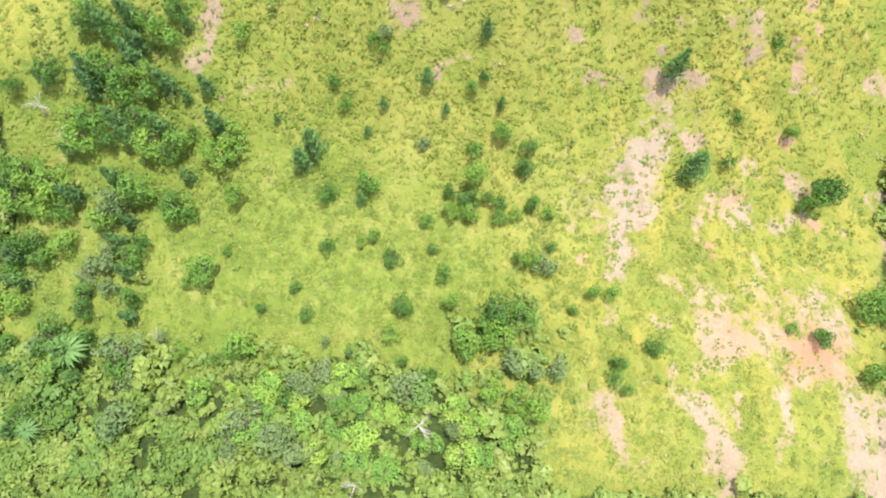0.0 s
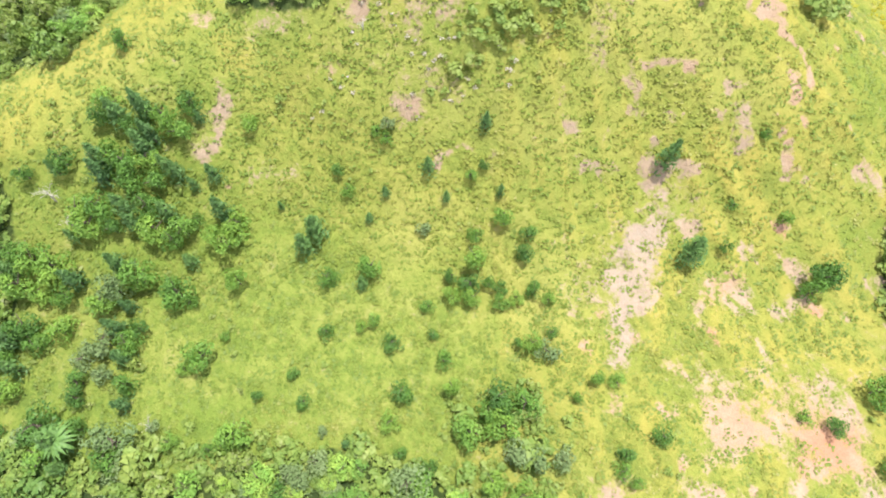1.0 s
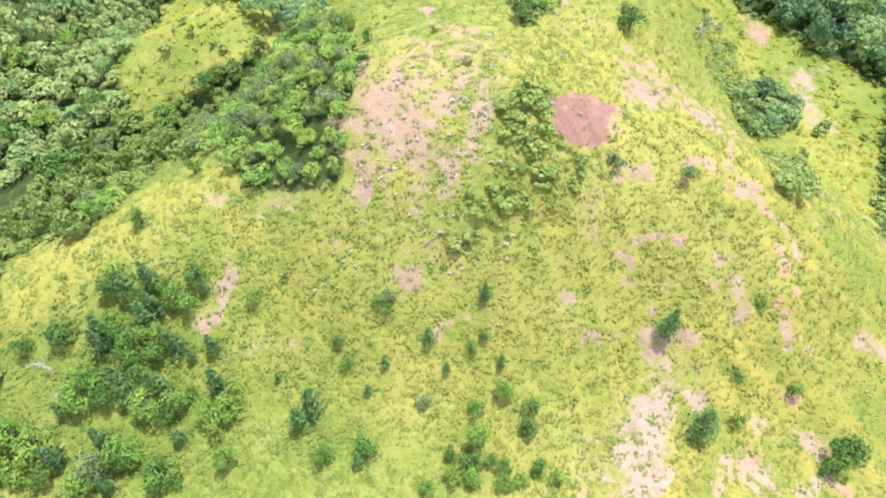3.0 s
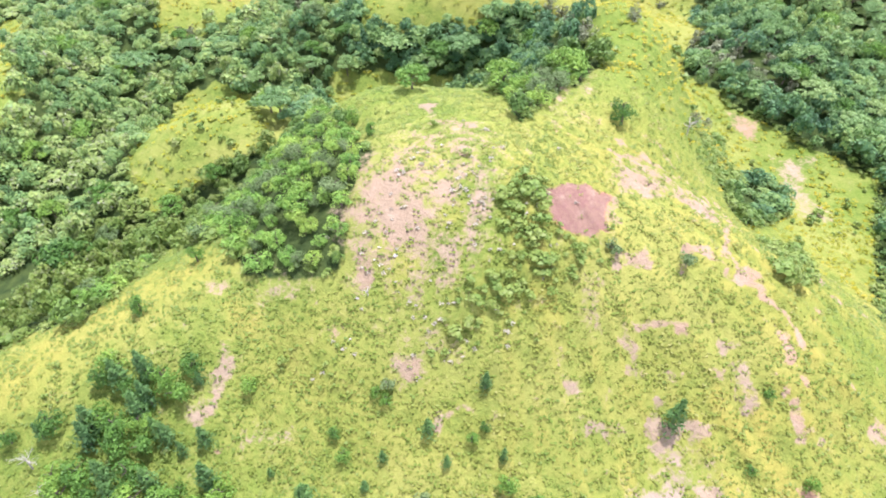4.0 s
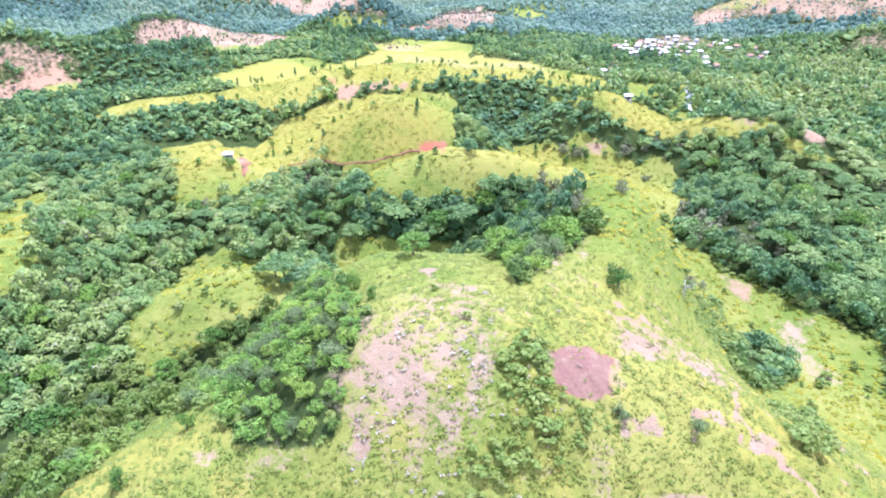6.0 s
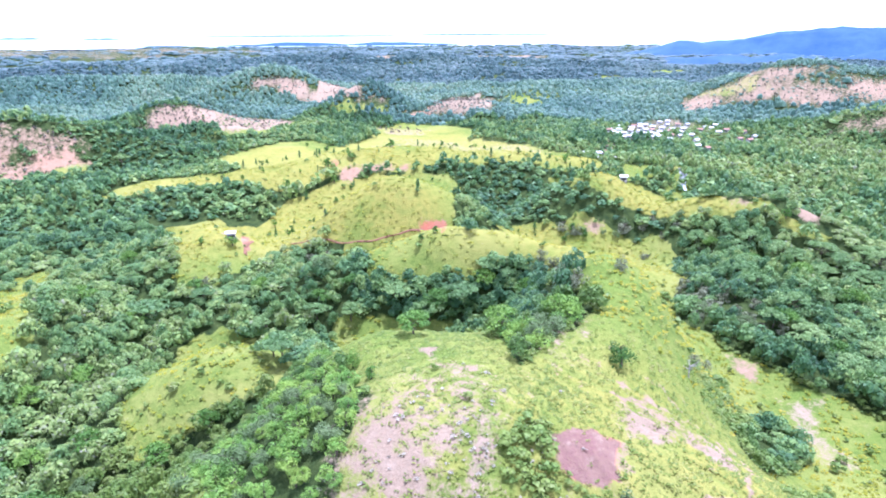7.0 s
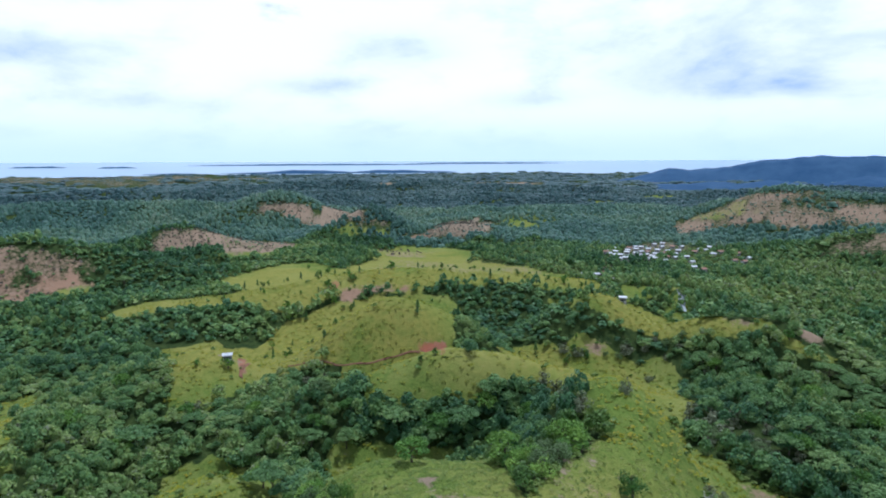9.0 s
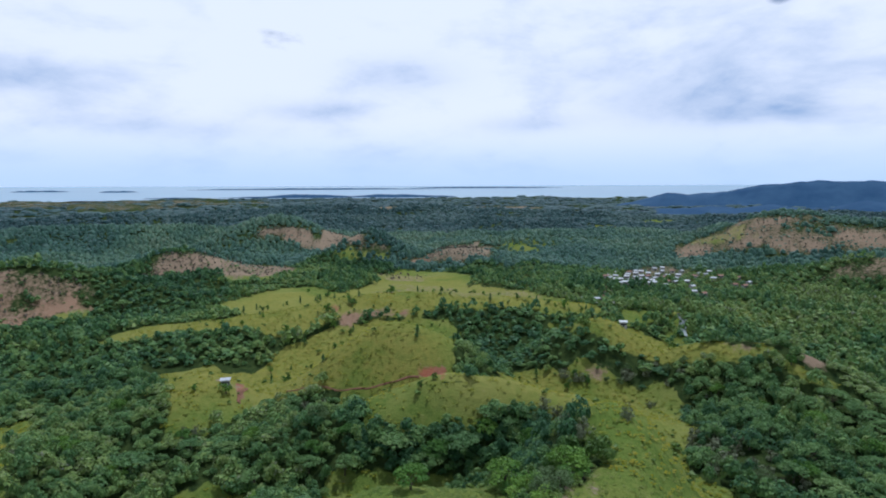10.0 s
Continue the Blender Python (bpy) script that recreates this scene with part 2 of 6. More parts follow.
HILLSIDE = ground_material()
GREENS = ((0.0, (0.034, 0.095, 0.050)), (0.3, (0.086, 0.196, 0.069)), (0.6, (0.189, 0.323, 0.088)), (0.85, (0.315, 0.408, 0.101)), (0.94, (0.294, 0.318, 0.192)), (1.0, (0.357, 0.350, 0.315)))
LEAF = leaf_material("leaves", ((0.0, (0.042, 0.112, 0.026)), (0.5, (0.118, 0.250, 0.040)), (1.0, (0.24, 0.385, 0.058))), shine=0.25)
EDGE_LEAF = leaf_material("edge_leaves", ((0.0, (0.102, 0.238, 0.049)), (0.5, (0.211, 0.374, 0.066)), (0.85, (0.341, 0.475, 0.082)), (1.0, (0.395, 0.436, 0.163))))
NEEDLE = leaf_material("needles", ((0.0, (0.040, 0.105, 0.038)), (1.0, (0.130, 0.250, 0.056))), shine=0.22)
PALE_LEAF = leaf_material("grey_green_leaves", ((0.0, (0.105, 0.180, 0.060)), (1.0, (0.205, 0.280, 0.115))))
UMBRELLA_LEAF = leaf_material("umbrella_leaves", ((0.0, (0.120, 0.234, 0.086)), (0.5, (0.199, 0.331, 0.106)), (1.0, (0.308, 0.410, 0.132))), haze_sheen=0.1)
GREY_LEAF = leaf_material("grey_leaves", ((0.0, (0.165, 0.200, 0.105)), (0.6, (0.245, 0.280, 0.160)), (1.0, (0.31, 0.335, 0.22))))
WOOD_LEAF = leaf_material("wood_leaves", GREENS, single=False, shine=0.28, haze_sheen=0.1)
NEAR_LEAF = leaf_material("near_wood_leaves", ((0.0, (0.034, 0.088, 0.024)), (0.3, (0.084, 0.172, 0.034)), (0.6, (0.139, 0.227, 0.042)), (0.85, (0.197, 0.269, 0.052)), (0.95, (0.210, 0.235, 0.109)), (1.0, (0.252, 0.252, 0.185))), single=False, shine=0.24)
# farthest woods: cloud shade and blue haze put into the leaf colour
HAZE_SHADE_LEAF = leaf_material("haze_shade_wood_leaves", ((0.0, (0.025, 0.069, 0.069)), (0.5, (0.046, 0.109, 0.098)), (1.0, (0.098, 0.167, 0.132))), single=False, haze_sheen=0.22)
# bluish because the air's haze is mixed into this green
HAZE_FAR_LEAF = leaf_material("hazy_far_wood_leaves", ((0.0, (0.044, 0.110, 0.086)), (0.4, (0.089, 0.189, 0.126)), (0.75, (0.152, 0.263, 0.144)), (1.0, (0.263, 0.315, 0.180))), single=False, haze_sheen=0.25)
BUSH_LEAF = leaf_material("bush_leaves", ((0.0, (0.085, 0.165, 0.034)), (0.4, (0.145, 0.235, 0.046)), (0.75, (0.21, 0.275, 0.058)), (1.0, (0.29, 0.31, 0.15))), single=False)
DRY_LEAF = leaf_material("dry_twigs", ((0.0, (0.22, 0.21, 0.15)), (0.6, (0.36, 0.34, 0.27)), (1.0, (0.50, 0.47, 0.40))), single=False)
BLADE = leaf_material("grass_blades", ((0.0, (0.120, 0.200, 0.036)), (0.4, (0.190, 0.255, 0.046)), (0.8, (0.270, 0.290, 0.062)), (1.0, (0.40, 0.38, 0.16))), single=False, shine=0.45)
SCRUB_LEAF = leaf_material("scrub_twigs", ((0.0, (0.115, 0.105, 0.080)), (0.6, (0.185, 0.165, 0.125)), (1.0, (0.18, 0.20, 0.11))), single=False, shine=0.1)
RIDGE_BLADE = leaf_material("ridge_grass_blades", ((0.0, (0.160, 0.211, 0.015)), (0.4, (0.286, 0.295, 0.019)), (0.8, (0.398, 0.336, 0.026)), (1.0, (0.488, 0.389, 0.050))), single=False, shine=0.4)
EARTH = plain_material("red_earth", (0.15, 0.075, 0.045), (0.25, 0.13, 0.075), 0.8, 0.95)
BARK = plain_material("bark", (0.06, 0.05, 0.035), (0.12, 0.10, 0.075), 4.0)
DEADWOOD = plain_material("bleached_wood", (0.26, 0.25, 0.22), (0.42, 0.40, 0.36), 4.0)
STONE = plain_material("pale_stone", (0.24, 0.23, 0.21), (0.38, 0.36, 0.33), 2.0)
PLASTER = plain_material("painted_board", (0.36, 0.36, 0.34), (0.52, 0.51, 0.48), 1.0)
TIN = plain_material("roof_sheet", (0.36, 0.38, 0.40), (0.66, 0.67, 0.68), 0.8, 0.45, 0.1)
RUST = plain_material("rusty_roof_sheet", (0.22, 0.10, 0.06), (0.36, 0.22, 0.16), 1.2, 0.7)
DARK = plain_material("dark_glass", (0.03, 0.035, 0.04), (0.05, 0.055, 0.06), 1.0, 0.2)


def water_material(name, rgb, rough_, ripple):
    m = Nodes(name, rough_)
    m.shader.inputs["Specular IOR Level"].default_value = 0.5
    m.bump(m.noise(0.05, 6), ripple, 1.0)
    return m.colour(m.mix(m.noise(0.0016, 3), rgb, tuple(c * 1.25 for c in rgb)))


SEA = water_material("sea_water", (0.22, 0.36, 0.46), 0.3, 0.15)
RIVER = water_material("river_water", (0.30, 0.33, 0.33), 0.12, 0.1)
# forest slopes painted blue: the haze of distance is in the colour
HAZE_HILL = plain_material("haze_blue_slopes", (0.018, 0.064, 0.140), (0.042, 0.100, 0.185), 0.011, 0.95, 0.0, 0.0)
# ---- cover of the ground ----
AREAS = []


def area(kind, outline, soft=1.0, amount=1.0, red=0.0):
    AREAS.append((kind, np.array(outline, float), True, 0.0, soft, amount, red))


def strip(line, width, soft=0.6, amount=1.0, red=0.5):
    AREAS.append(("soil", np.array(line, float), False, width / 2, soft, amount, red))


def inside(x, y, pts, closed, half, soft):
    """1 within the outline (or near the line), 0 outside, soft at the edge."""
    near = np.full(x.shape, 1e18)
    within = np.zeros(x.shape, bool)
    n = len(pts)
    for i in range(n if closed else n - 1):
        (ax, ay), (bx, by) = pts[i], pts[(i + 1) % n]
        dx, dy = bx - ax, by - ay
        k = np.clip(((x - ax) * dx + (y - ay) * dy) / (dx * dx + dy * dy + 1e-9), 0, 1)
        near = np.minimum(near, (x - ax - k * dx) ** 2 + (y - ay - k * dy) ** 2)
        if closed and ay != by:
            within ^= ((ay > y) != (by > y)) & (x < ax + (y - ay) / (by - ay) * dx)
    d = np.sqrt(near)
    d = np.where(within, d, -d) if closed else half - d
    return np.clip(0.5 + d / (2 * soft), 0, 1)


def cover_at(x, y):
    """Columns: grass, bare soil, its redness, dryness, thicket; for flat arrays of places."""
    x, y = np.asarray(x, float).ravel(), np.asarray(y, float).ravel()
    far = np.clip(np.hypot(x, y) / 250, 0.3, 4.0)
    bend = np.clip((np.hypot(x, y) - 85) / 60, 0, 1) * far
    wx = x + (rough(x, y, 9, 31) - 0.5) * 8 * far + (rough(x, y, 2.6, 38, 2) - 0.5) * 2.2 + (rough(x, y, 26, 35, 2) - 0.5) * 6 * bend
    wy = y + (rough(x, y, 9, 47) - 0.5) * 8 * far + (rough(x, y, 2.6, 57, 2) - 0.5) * 2.2 + (rough(x, y, 26, 52, 2) - 0.5) * 6 * bend
    sx = x + (rough(x, y, 9, 31) - 0.5) * 2.6 * np.where(far < 0.6, 1.0, 0.4) + (rough(x, y, 2.6, 38, 2) - 0.5) * 1.8
    sy = y + (rough(x, y, 9, 47) - 0.5) * 2.6 * np.where(far < 0.6, 1.0, 0.4) + (rough(x, y, 2.6, 57, 2) - 0.5) * 1.8
    wide_x, wide_y = wx, wy
    plain = np.hypot(x, y) > 420
    sx, sy = np.where(plain, wx, sx), np.where(plain, wy, sy)
    grass, soil, red, dry, thick = (np.zeros(x.shape) for _ in range(5))
    for kind, pts, closed, half, soft, amount, tone in AREAS:
        pad = half + soft + 1
        wx, wy = (sx, sy) if kind in ("soil", "dry") else (wide_x, wide_y)
        lo, hi = pts.min(0) - pad, pts.max(0) + pad
        pick = np.nonzero((wx > lo[0]) & (wx < hi[0]) & (wy > lo[1]) & (wy < hi[1]))[0]
        if not len(pick):
            continue
        a = inside(wx[pick], wy[pick], pts, closed, half, soft) * amount
        if kind == "grass":
            grass[pick] = np.maximum(grass[pick], a)
        elif kind == "wood":
            grass[pick] *= 1 - a
            soil[pick] *= 1 - a
        elif kind == "thicket":
            thick[pick] = np.maximum(thick[pick], a)
        elif kind == "dry":
            dry[pick] = np.maximum(dry[pick], a)
            soil[pick] *= 1 - 0.9 * a
        else:
            w = a / (a + soil[pick] * (1 - a) + 1e-6)
            red[pick] = red[pick] * (1 - w) + tone * w
            soil[pick] = np.maximum(soil[pick], a)
    flank_dry = np.clip((x - 2) / 26, 0, 1) * np.clip((125 - y) / 30, 0, 1)      # the flank turned to the sun is drier
    dry = np.maximum(dry, (flank_dry * (0.25 + 0.75 * rough(x, y, 16, 68, 3)) * 0.75 + np.clip(furrow(x, y) * 4, 0, 0.4)) * grass)
    dry = np.clip(dry, 0, 1)
    # clearings open in the woods of the plain
    away = np.clip((np.hypot(x, y) - 420) / 150, 0, 1)
    glade = np.clip((rough(x, y, 95, 101, 4) - 0.575) / 0.05, 0, 1) * away * 0.42
    grass = np.maximum(grass, glade)
    mottle = np.clip((rough(x, y, 42, 113, 4) - 0.40) / 0.10, 0, 1)
    soil *= 1 - away * (1 - mottle) * 0.35
    # grass creeps over the bare patches, and small scrapes open in the grass of the drier flank
    near = np.clip((160 - np.hypot(x, y)) / 60, 0, 1)
    creep = np.clip((rough(x, y, 3.4, 71, 3) - 0.40) / 0.16, 0, 1)
    soil *= 1 - near * (1 - creep) * 0.42 * (red < 0.95)
    flank = np.clip((x - 4) / 30, 0.12, 1) * np.clip((140 - y) / 40, 0, 1) * np.clip((y + 20) / 15, 0, 1)
    scrape = np.clip((rough(x, y, 3.6, 83, 3) - 0.62) / 0.10, 0, 1) * near * flank * 0.7
    red = np.where(scrape > soil, 0.22 + 0.45 * rough(x, y, 20, 87, 2), red)
    soil = np.maximum(soil, scrape)
    return np.stack([grass, soil, red, dry, thick], -1)


# ---- what covers the ground, in metres on the plan ----
area("grass", [(-76.7, 64), (-71.2, 66.1), (-62.2, 66.3), (-57.9, 70.2), (-61.8, 97.6), (-40.3, 81.5), (-33.5, 69.6), (-17.4, 65), (-15.9, 70.4), (-16.2, 78.3), (-12.5, 86.6), (-22.2, 107.8), (-43.3, 191.9), (-41, 200), (-30, 201), (-18, 200), (2.9, 197.4), (10.1, 113.3), (15.5, 98.3), (23.3, 110.2), (35.8, 126.5), (38.6, 138.9), (45.1, 146.3), (102, 250), (89, 199), (99, 177), (109.7, 162.2), (123.5, 149), (132.4, 143.5), (91.3, 80.6), (72.8, 36.5), (65.4, -14.2), (14.3, -14), (12.8, -3.8), (1.5, 0.8), (-11.7, 4.8), (-21.8, 4.8), (-40.3, 0.6), (-56.6, 3), (-69.3, 8.3), (-69.9, 42.9)], soft=2.4, amount=1.0)  # the near hill
area("grass", [(-28, 211), (-14, 209), (12, 211), (23, 215), (36, 218), (36, 164.8), (35.6, 132.7), (38.8, 135.3), (91, 207), (106, 254), (115, 268), (113, 285), (82, 302), (65, 306), (37, 322), (8, 224), (-20, 230), (-49, 263), (-31, 220)], soft=2, amount=1.0)  # ridge behind
area("grass", [(-49, 263), (-77, 269), (-87, 249), (-95, 234), (-107, 229), (-112, 224), (-118, 244), (-167, 323), (-162, 335), (-140, 348), (-130, 339), (-115, 333), (-104, 343), (-108, 359), (-89, 371), (-69, 382), (-48, 392), (-25, 397), (6, 392), (12, 378), (4, 278), (8, 225), (-20, 230)], soft=3, amount=1.0)
area("grass", [(-89.5, 138.9), (-87.8, 150.9), (-101, 193), (-96, 201), (-84, 202), (-71, 196), (-38.7, 138.8), (-42.8, 136.6), (-50.6, 132.4), (-56, 130.6), (-62.7, 128), (-68.6, 123.4), (-74.8, 120.6), (-81.7, 123)], soft=2, amount=1.0)  # hillock in the wood
area("grass", [(-226, 258), (-190, 244), (-145, 194), (-137, 175), (-132, 161), (-140, 148)], soft=3, amount=1.0)
area("grass", [(-236, 385), (-216, 413), (-181, 420), (-148, 420), (-206, 527), (-199, 565), (-179, 609), (-157, 667), (-127, 643), (-106, 594), (-91, 652), (-70, 695), (-70, 777), (-48, 777), (-3, 724), (39, 626), (85, 609), (115, 555), (119, 446), (120, 428), (86, 415), (46, 417), (6, 405), (-17, 400), (-56, 399), (-70, 390), (-90, 380), (-103, 373), (-113, 382), (-136, 384), (-183, 389), (-219, 384)], soft=4, amount=1.0)  # yellow ridge
area("grass", [(72, 400), (85, 408), (85, 333), (131, 416), (142, 400), (151, 392), (132, 299), (143, 285), (154, 274), (160, 266), (174, 252), (168, 251), (160, 257), (155, 262), (155, 267), (140, 279), (128, 287), (115, 299), (104, 311), (90, 312), (70, 319), (74, 393)], soft=3, amount=1.0)
area("grass", [(-205, 264), (-195, 273), (-178, 253), (-180, 231)], soft=3, amount=1.0)
area("grass", [(135, 457), (168, 463), (145, 422), (125, 417)], soft=4, amount=1.0)
area("grass", [(250, 557), (286, 544), (287, 483), (285, 449), (240, 416), (220, 440)], soft=14, amount=0.55)
area("grass", [(-103, 746), (-3, 794), (38, 716), (42, 662), (-52, 643)], soft=6, amount=0.8)
area("grass", [(-188, 875), (-133, 846), (-76, 846), (-75, 830), (-147, 831)], soft=8, amount=0.8)
area("grass", [(348, 1428), (415, 1427), (403, 1383), (342, 1406)], soft=15, amount=1.0)
area("grass", [(539, 1638), (634, 1643), (595, 1541), (484, 1472)], soft=15, amount=1.0)
area("grass", [(93, 1012), (166, 989), (155, 922), (106, 961)], soft=10, amount=0.7)
area("dry", [(-236, 385), (-216, 413), (-148, 420), (-206, 527), (-179, 609), (-106, 594), (-70, 777), (-3, 724), (85, 609), (119, 446), (120, 428), (46, 417), (-17, 400), (-24, 287), (1, 287), (3, 223), (-42, 261), (-92, 256), (-116, 237), (-160, 338), (-125, 352), (-103, 373), (-183, 389)], soft=8, amount=0.85)
area("dry", [(72, 400), (85, 333), (131, 416), (151, 392), (143, 285), (160, 266), (174, 252), (155, 262), (128, 287), (90, 312)], soft=5, amount=0.85)
area("dry", [(-1, 221), (36, 319), (81, 303), (99, 292), (96, 234), (47, 223), (14, 216)], soft=8, amount=0.75)
area("thicket", [(62, 306), (103, 301), (112, 283), (99, 285), (64, 295)], soft=3, amount=0.6)
area("wood", [(71.3, 125.6), (93.1, 145.3), (100.8, 139.7), (93.6, 125.9), (72, 110.3), (68.1, 113.9)], soft=1.5, amount=1.0)
area("thicket", [(54.6, 75.2), (90.2, 115.4), (91.3, 108.6), (63.8, 70.5), (56.6, 68.9)], soft=1.5, amount=0.9)
area("thicket", [(62.5, 133.2), (86.8, 160.2), (84, 138.6), (64.6, 114.8), (60.5, 121.2)], soft=2, amount=0.9)
area("thicket", [(110, 259), (107, 206), (99, 183), (89, 197)], soft=2, amount=0.7)
area("thicket", [(8.6, 77.2), (16.6, 81.3), (17.3, 74.6), (21.2, 71), (24.5, 67.3), (19.6, 64.2), (15, 61), (13.1, 57.4), (7.1, 55.3), (1.2, 56), (2, 60.9), (7.3, 64.4), (10.1, 69.8)], soft=2.5, amount=1.0)  # bushes on the brow
area("thicket", [(-56, 57.8), (-37.6, 57.3), (-37.9, 52.4), (-43.4, 49.5), (-42.8, 44.4), (-38.8, 38.9), (-40.7, 33), (-46, 28.5), (-45.2, 19.5), (-51.1, 15.1), (-50, 8.1), (-58.7, 4.7), (-72.3, 3), (-75.6, 35.3), (-61.8, 35.7), (-59.1, 41.2), (-64.5, 45.7), (-56, 50.3)], soft=2, amount=0.22)
area("thicket", [(1.5, 11.4), (13.4, 14.1), (18.1, 5), (18.7, 0.2), (14.4, -4.6), (6.4, -2.3), (0.7, 4.9)], soft=3, amount=0.95)
area("thicket", [(-28.1, 56.8), (-13.3, 54.7), (-12.1, 48.7), (-23, 46.3), (-29.1, 49.6)], soft=3, amount=0.3)
area("thicket", [(-41, 8.1), (-11.8, 6.4), (4, 1.7), (12, -3), (14.3, -14), (-65.2, -15.1), (-68.6, 4.8), (-56.6, 3)], soft=3, amount=0.9)
area("soil", [(-16.1, 72.2), (-15.6, 79.8), (-11.9, 88.2), (-4.8, 94.2), (4.5, 93.3), (8.8, 88.4), (7.6, 79.5), (4.4, 75), (1.7, 67.9), (0.8, 63.6), (-5.7, 61.3), (-12.8, 64.2)], soft=5, amount=0.92, red=0.36)
area("soil", [(-5.6, 107.4), (-0.5, 106), (-2.3, 98.5)], soft=0.8, amount=0.9, red=0.3)
area("soil", [(-2.8, 96.1), (6.8, 96.4), (5.5, 92.3), (-0.6, 92)], soft=0.8, amount=0.8, red=0.4)
area("soil", [(-15.3, 67.8), (-8.9, 68.4), (-10, 62.4), (-13.6, 62.2)], soft=1.5, amount=0.85, red=0.4)
area("soil", [(4.6, 80), (9, 75.3), (7.4, 68.8), (1.2, 63.6), (-3.1, 60.4), (-8.2, 60.1), (-7.5, 64.1), (-0.5, 67.9), (2.6, 73)], soft=4, amount=0.85, red=0.25)
area("soil", [(-8.2, 59.8), (-2.2, 61), (4.6, 58.1), (5.4, 53.4), (-0.5, 51), (-7.2, 53.6)], soft=5, amount=0.5, red=0.35)
area("dry", [(-2.4, 74.6), (3.5, 74), (3, 70.3), (-1.9, 70.4)], soft=2.5, amount=0.8)
area("dry", [(-9.4, 68.1), (-2.3, 67.6), (-3.1, 63.7), (-7.4, 62.7)], soft=3, amount=0.85)
area("dry", [(-75.0, 59.3), (-63.1, 70.0), (-48.1, 83.6), (-33.9, 72.4), (-44.3, 66.6), (-56.0, 59.7), (-66.0, 49.6), (-71.7, 48.3)], soft=5, amount=0.75)  # pale grass on the flank, its sunlit tone put into the colour
area("dry", [(-32.2, 63.5), (-19.7, 64.6), (-7.3, 54.1), (9.9, 53.8), (15.5, 43.9), (3.1, 32.5), (-16.3, 37.7), (-30.5, 45.1), (-33.2, 52.9)], soft=8, amount=0.4)
area("dry", [(-36.6, 65.4), (-29.5, 63.8), (-30, 59.7), (-34.8, 60.9)], soft=2, amount=1.0)
area("dry", [(-8.8, 90.6), (1.4, 87.2), (-0.6, 79.5), (-8.1, 79.2)], soft=3, amount=0.6)
area("soil", [(16.2, 78.1), (24.6, 81.2), (28.4, 79.6), (27.4, 72.6), (22.2, 71.3), (18.5, 72.8)], soft=0.6, amount=1, red=1.0)  # raw red cutting
strip([(32.5, 95.3), (38.7, 98.1), (48, 100), (57.5, 102.3), (54.2, 84.9), (47.6, 73.7), (48.4, 68.4), (52.2, 65.1), (55.2, 62.1), (56.3, 59)], 1.3, soft=0.6, amount=0.9, red=0.45)  # footpath
area("soil", [(26.7, 81.3), (31.9, 90.8), (39.9, 94), (40.6, 83.7), (32.9, 81.2)], soft=2, amount=0.8, red=0.35)
area("soil", [(32.2, 93.5), (35.9, 96.5), (41.7, 96.8), (45.6, 96.8), (50.7, 92.2), (53.5, 86.4), (48.1, 79.1), (44.6, 84.1), (40.6, 84.7), (37.4, 85.8), (30.2, 82.4)], soft=1.8, amount=0.85, red=0.34)  # worn path over the brow
area("soil", [(28.1, 72.6), (29.9, 71.9), (28.6, 66.3), (27.3, 66.9)], soft=0.8, amount=0.8, red=0.3)
area("soil", [(21.9, 63.8), (24.9, 62.8), (23.7, 58.6), (21.9, 58.4)], soft=1.5, amount=0.7, red=0.3)
strip([(28.5, 57), (30, 59), (33.6, 59.5), (36.3, 59.9)], 0.9, soft=0.6, amount=0.9, red=0.4)
area("soil", [(37.3, 60.6), (40, 60.3), (39.2, 58.3), (37.5, 58.9)], soft=0.6, amount=0.8, red=0.5)
area("soil", [(-6.8, 53), (-2.6, 54.7), (-3.4, 50.4), (-5.9, 50.4)], soft=1, amount=0.85, red=0.35)
area("soil", [(0.3, 54.8), (5.4, 54), (4.5, 51.6), (1.2, 52.3)], soft=1.5, amount=0.7, red=0.35)
strip([(-0.9, 46.2), (-0.9, 48.1), (2.4, 48.7), (4.9, 48.1), (8.2, 48.4), (8.1, 46.6)], 0.8, soft=0.6, amount=0.95, red=0.4)
area("soil", [(-35.7, 59.7), (-34.1, 59.4), (-33.9, 54.9), (-35.6, 51.4), (-36.8, 48.4), (-40.9, 49.2), (-38.2, 51.7), (-36.2, 55.7)], soft=0.9, amount=0.95, red=0.35)
area("soil", [(-40.8, 70.2), (-36.8, 70.4), (-36.1, 67.7), (-39.5, 67.3)], soft=1.5, amount=0.7, red=0.4)
area("soil", [(-34.6, 69.9), (-24.2, 67.3), (-20, 62.5), (-27.7, 64.7)], soft=3, amount=0.6, red=0.1)
area("soil", [(-18, 60.1), (-15.2, 59.3), (-16, 57.6), (-18.3, 58.3)], soft=1, amount=0.7, red=0.5)
area("soil", [(101.3, 153.2), (115.7, 154.6), (107.3, 142.5), (107.5, 123.6), (99.3, 126)], soft=4, amount=0.6, red=0.3)
area("soil", [(95, 178), (104, 171), (98.5, 160.5), (94, 168.8)], soft=2, amount=0.7, red=0.5)
area("soil", [(20.5, 111.4), (34.1, 124.7), (30.3, 111.9), (21.2, 99.8)], soft=4, amount=0.6, red=0.2)
area("soil", [(35.3, 46.3), (39.6, 44.1), (38.9, 39.3), (35.8, 33), (34.4, 26.8), (28.2, 21.5), (25.9, 24.9), (19.9, 27.1), (21, 32), (26.5, 35.5), (27.3, 39.7), (32.8, 44)], soft=2.5, amount=0.68, red=0.16)  # pale worn swath
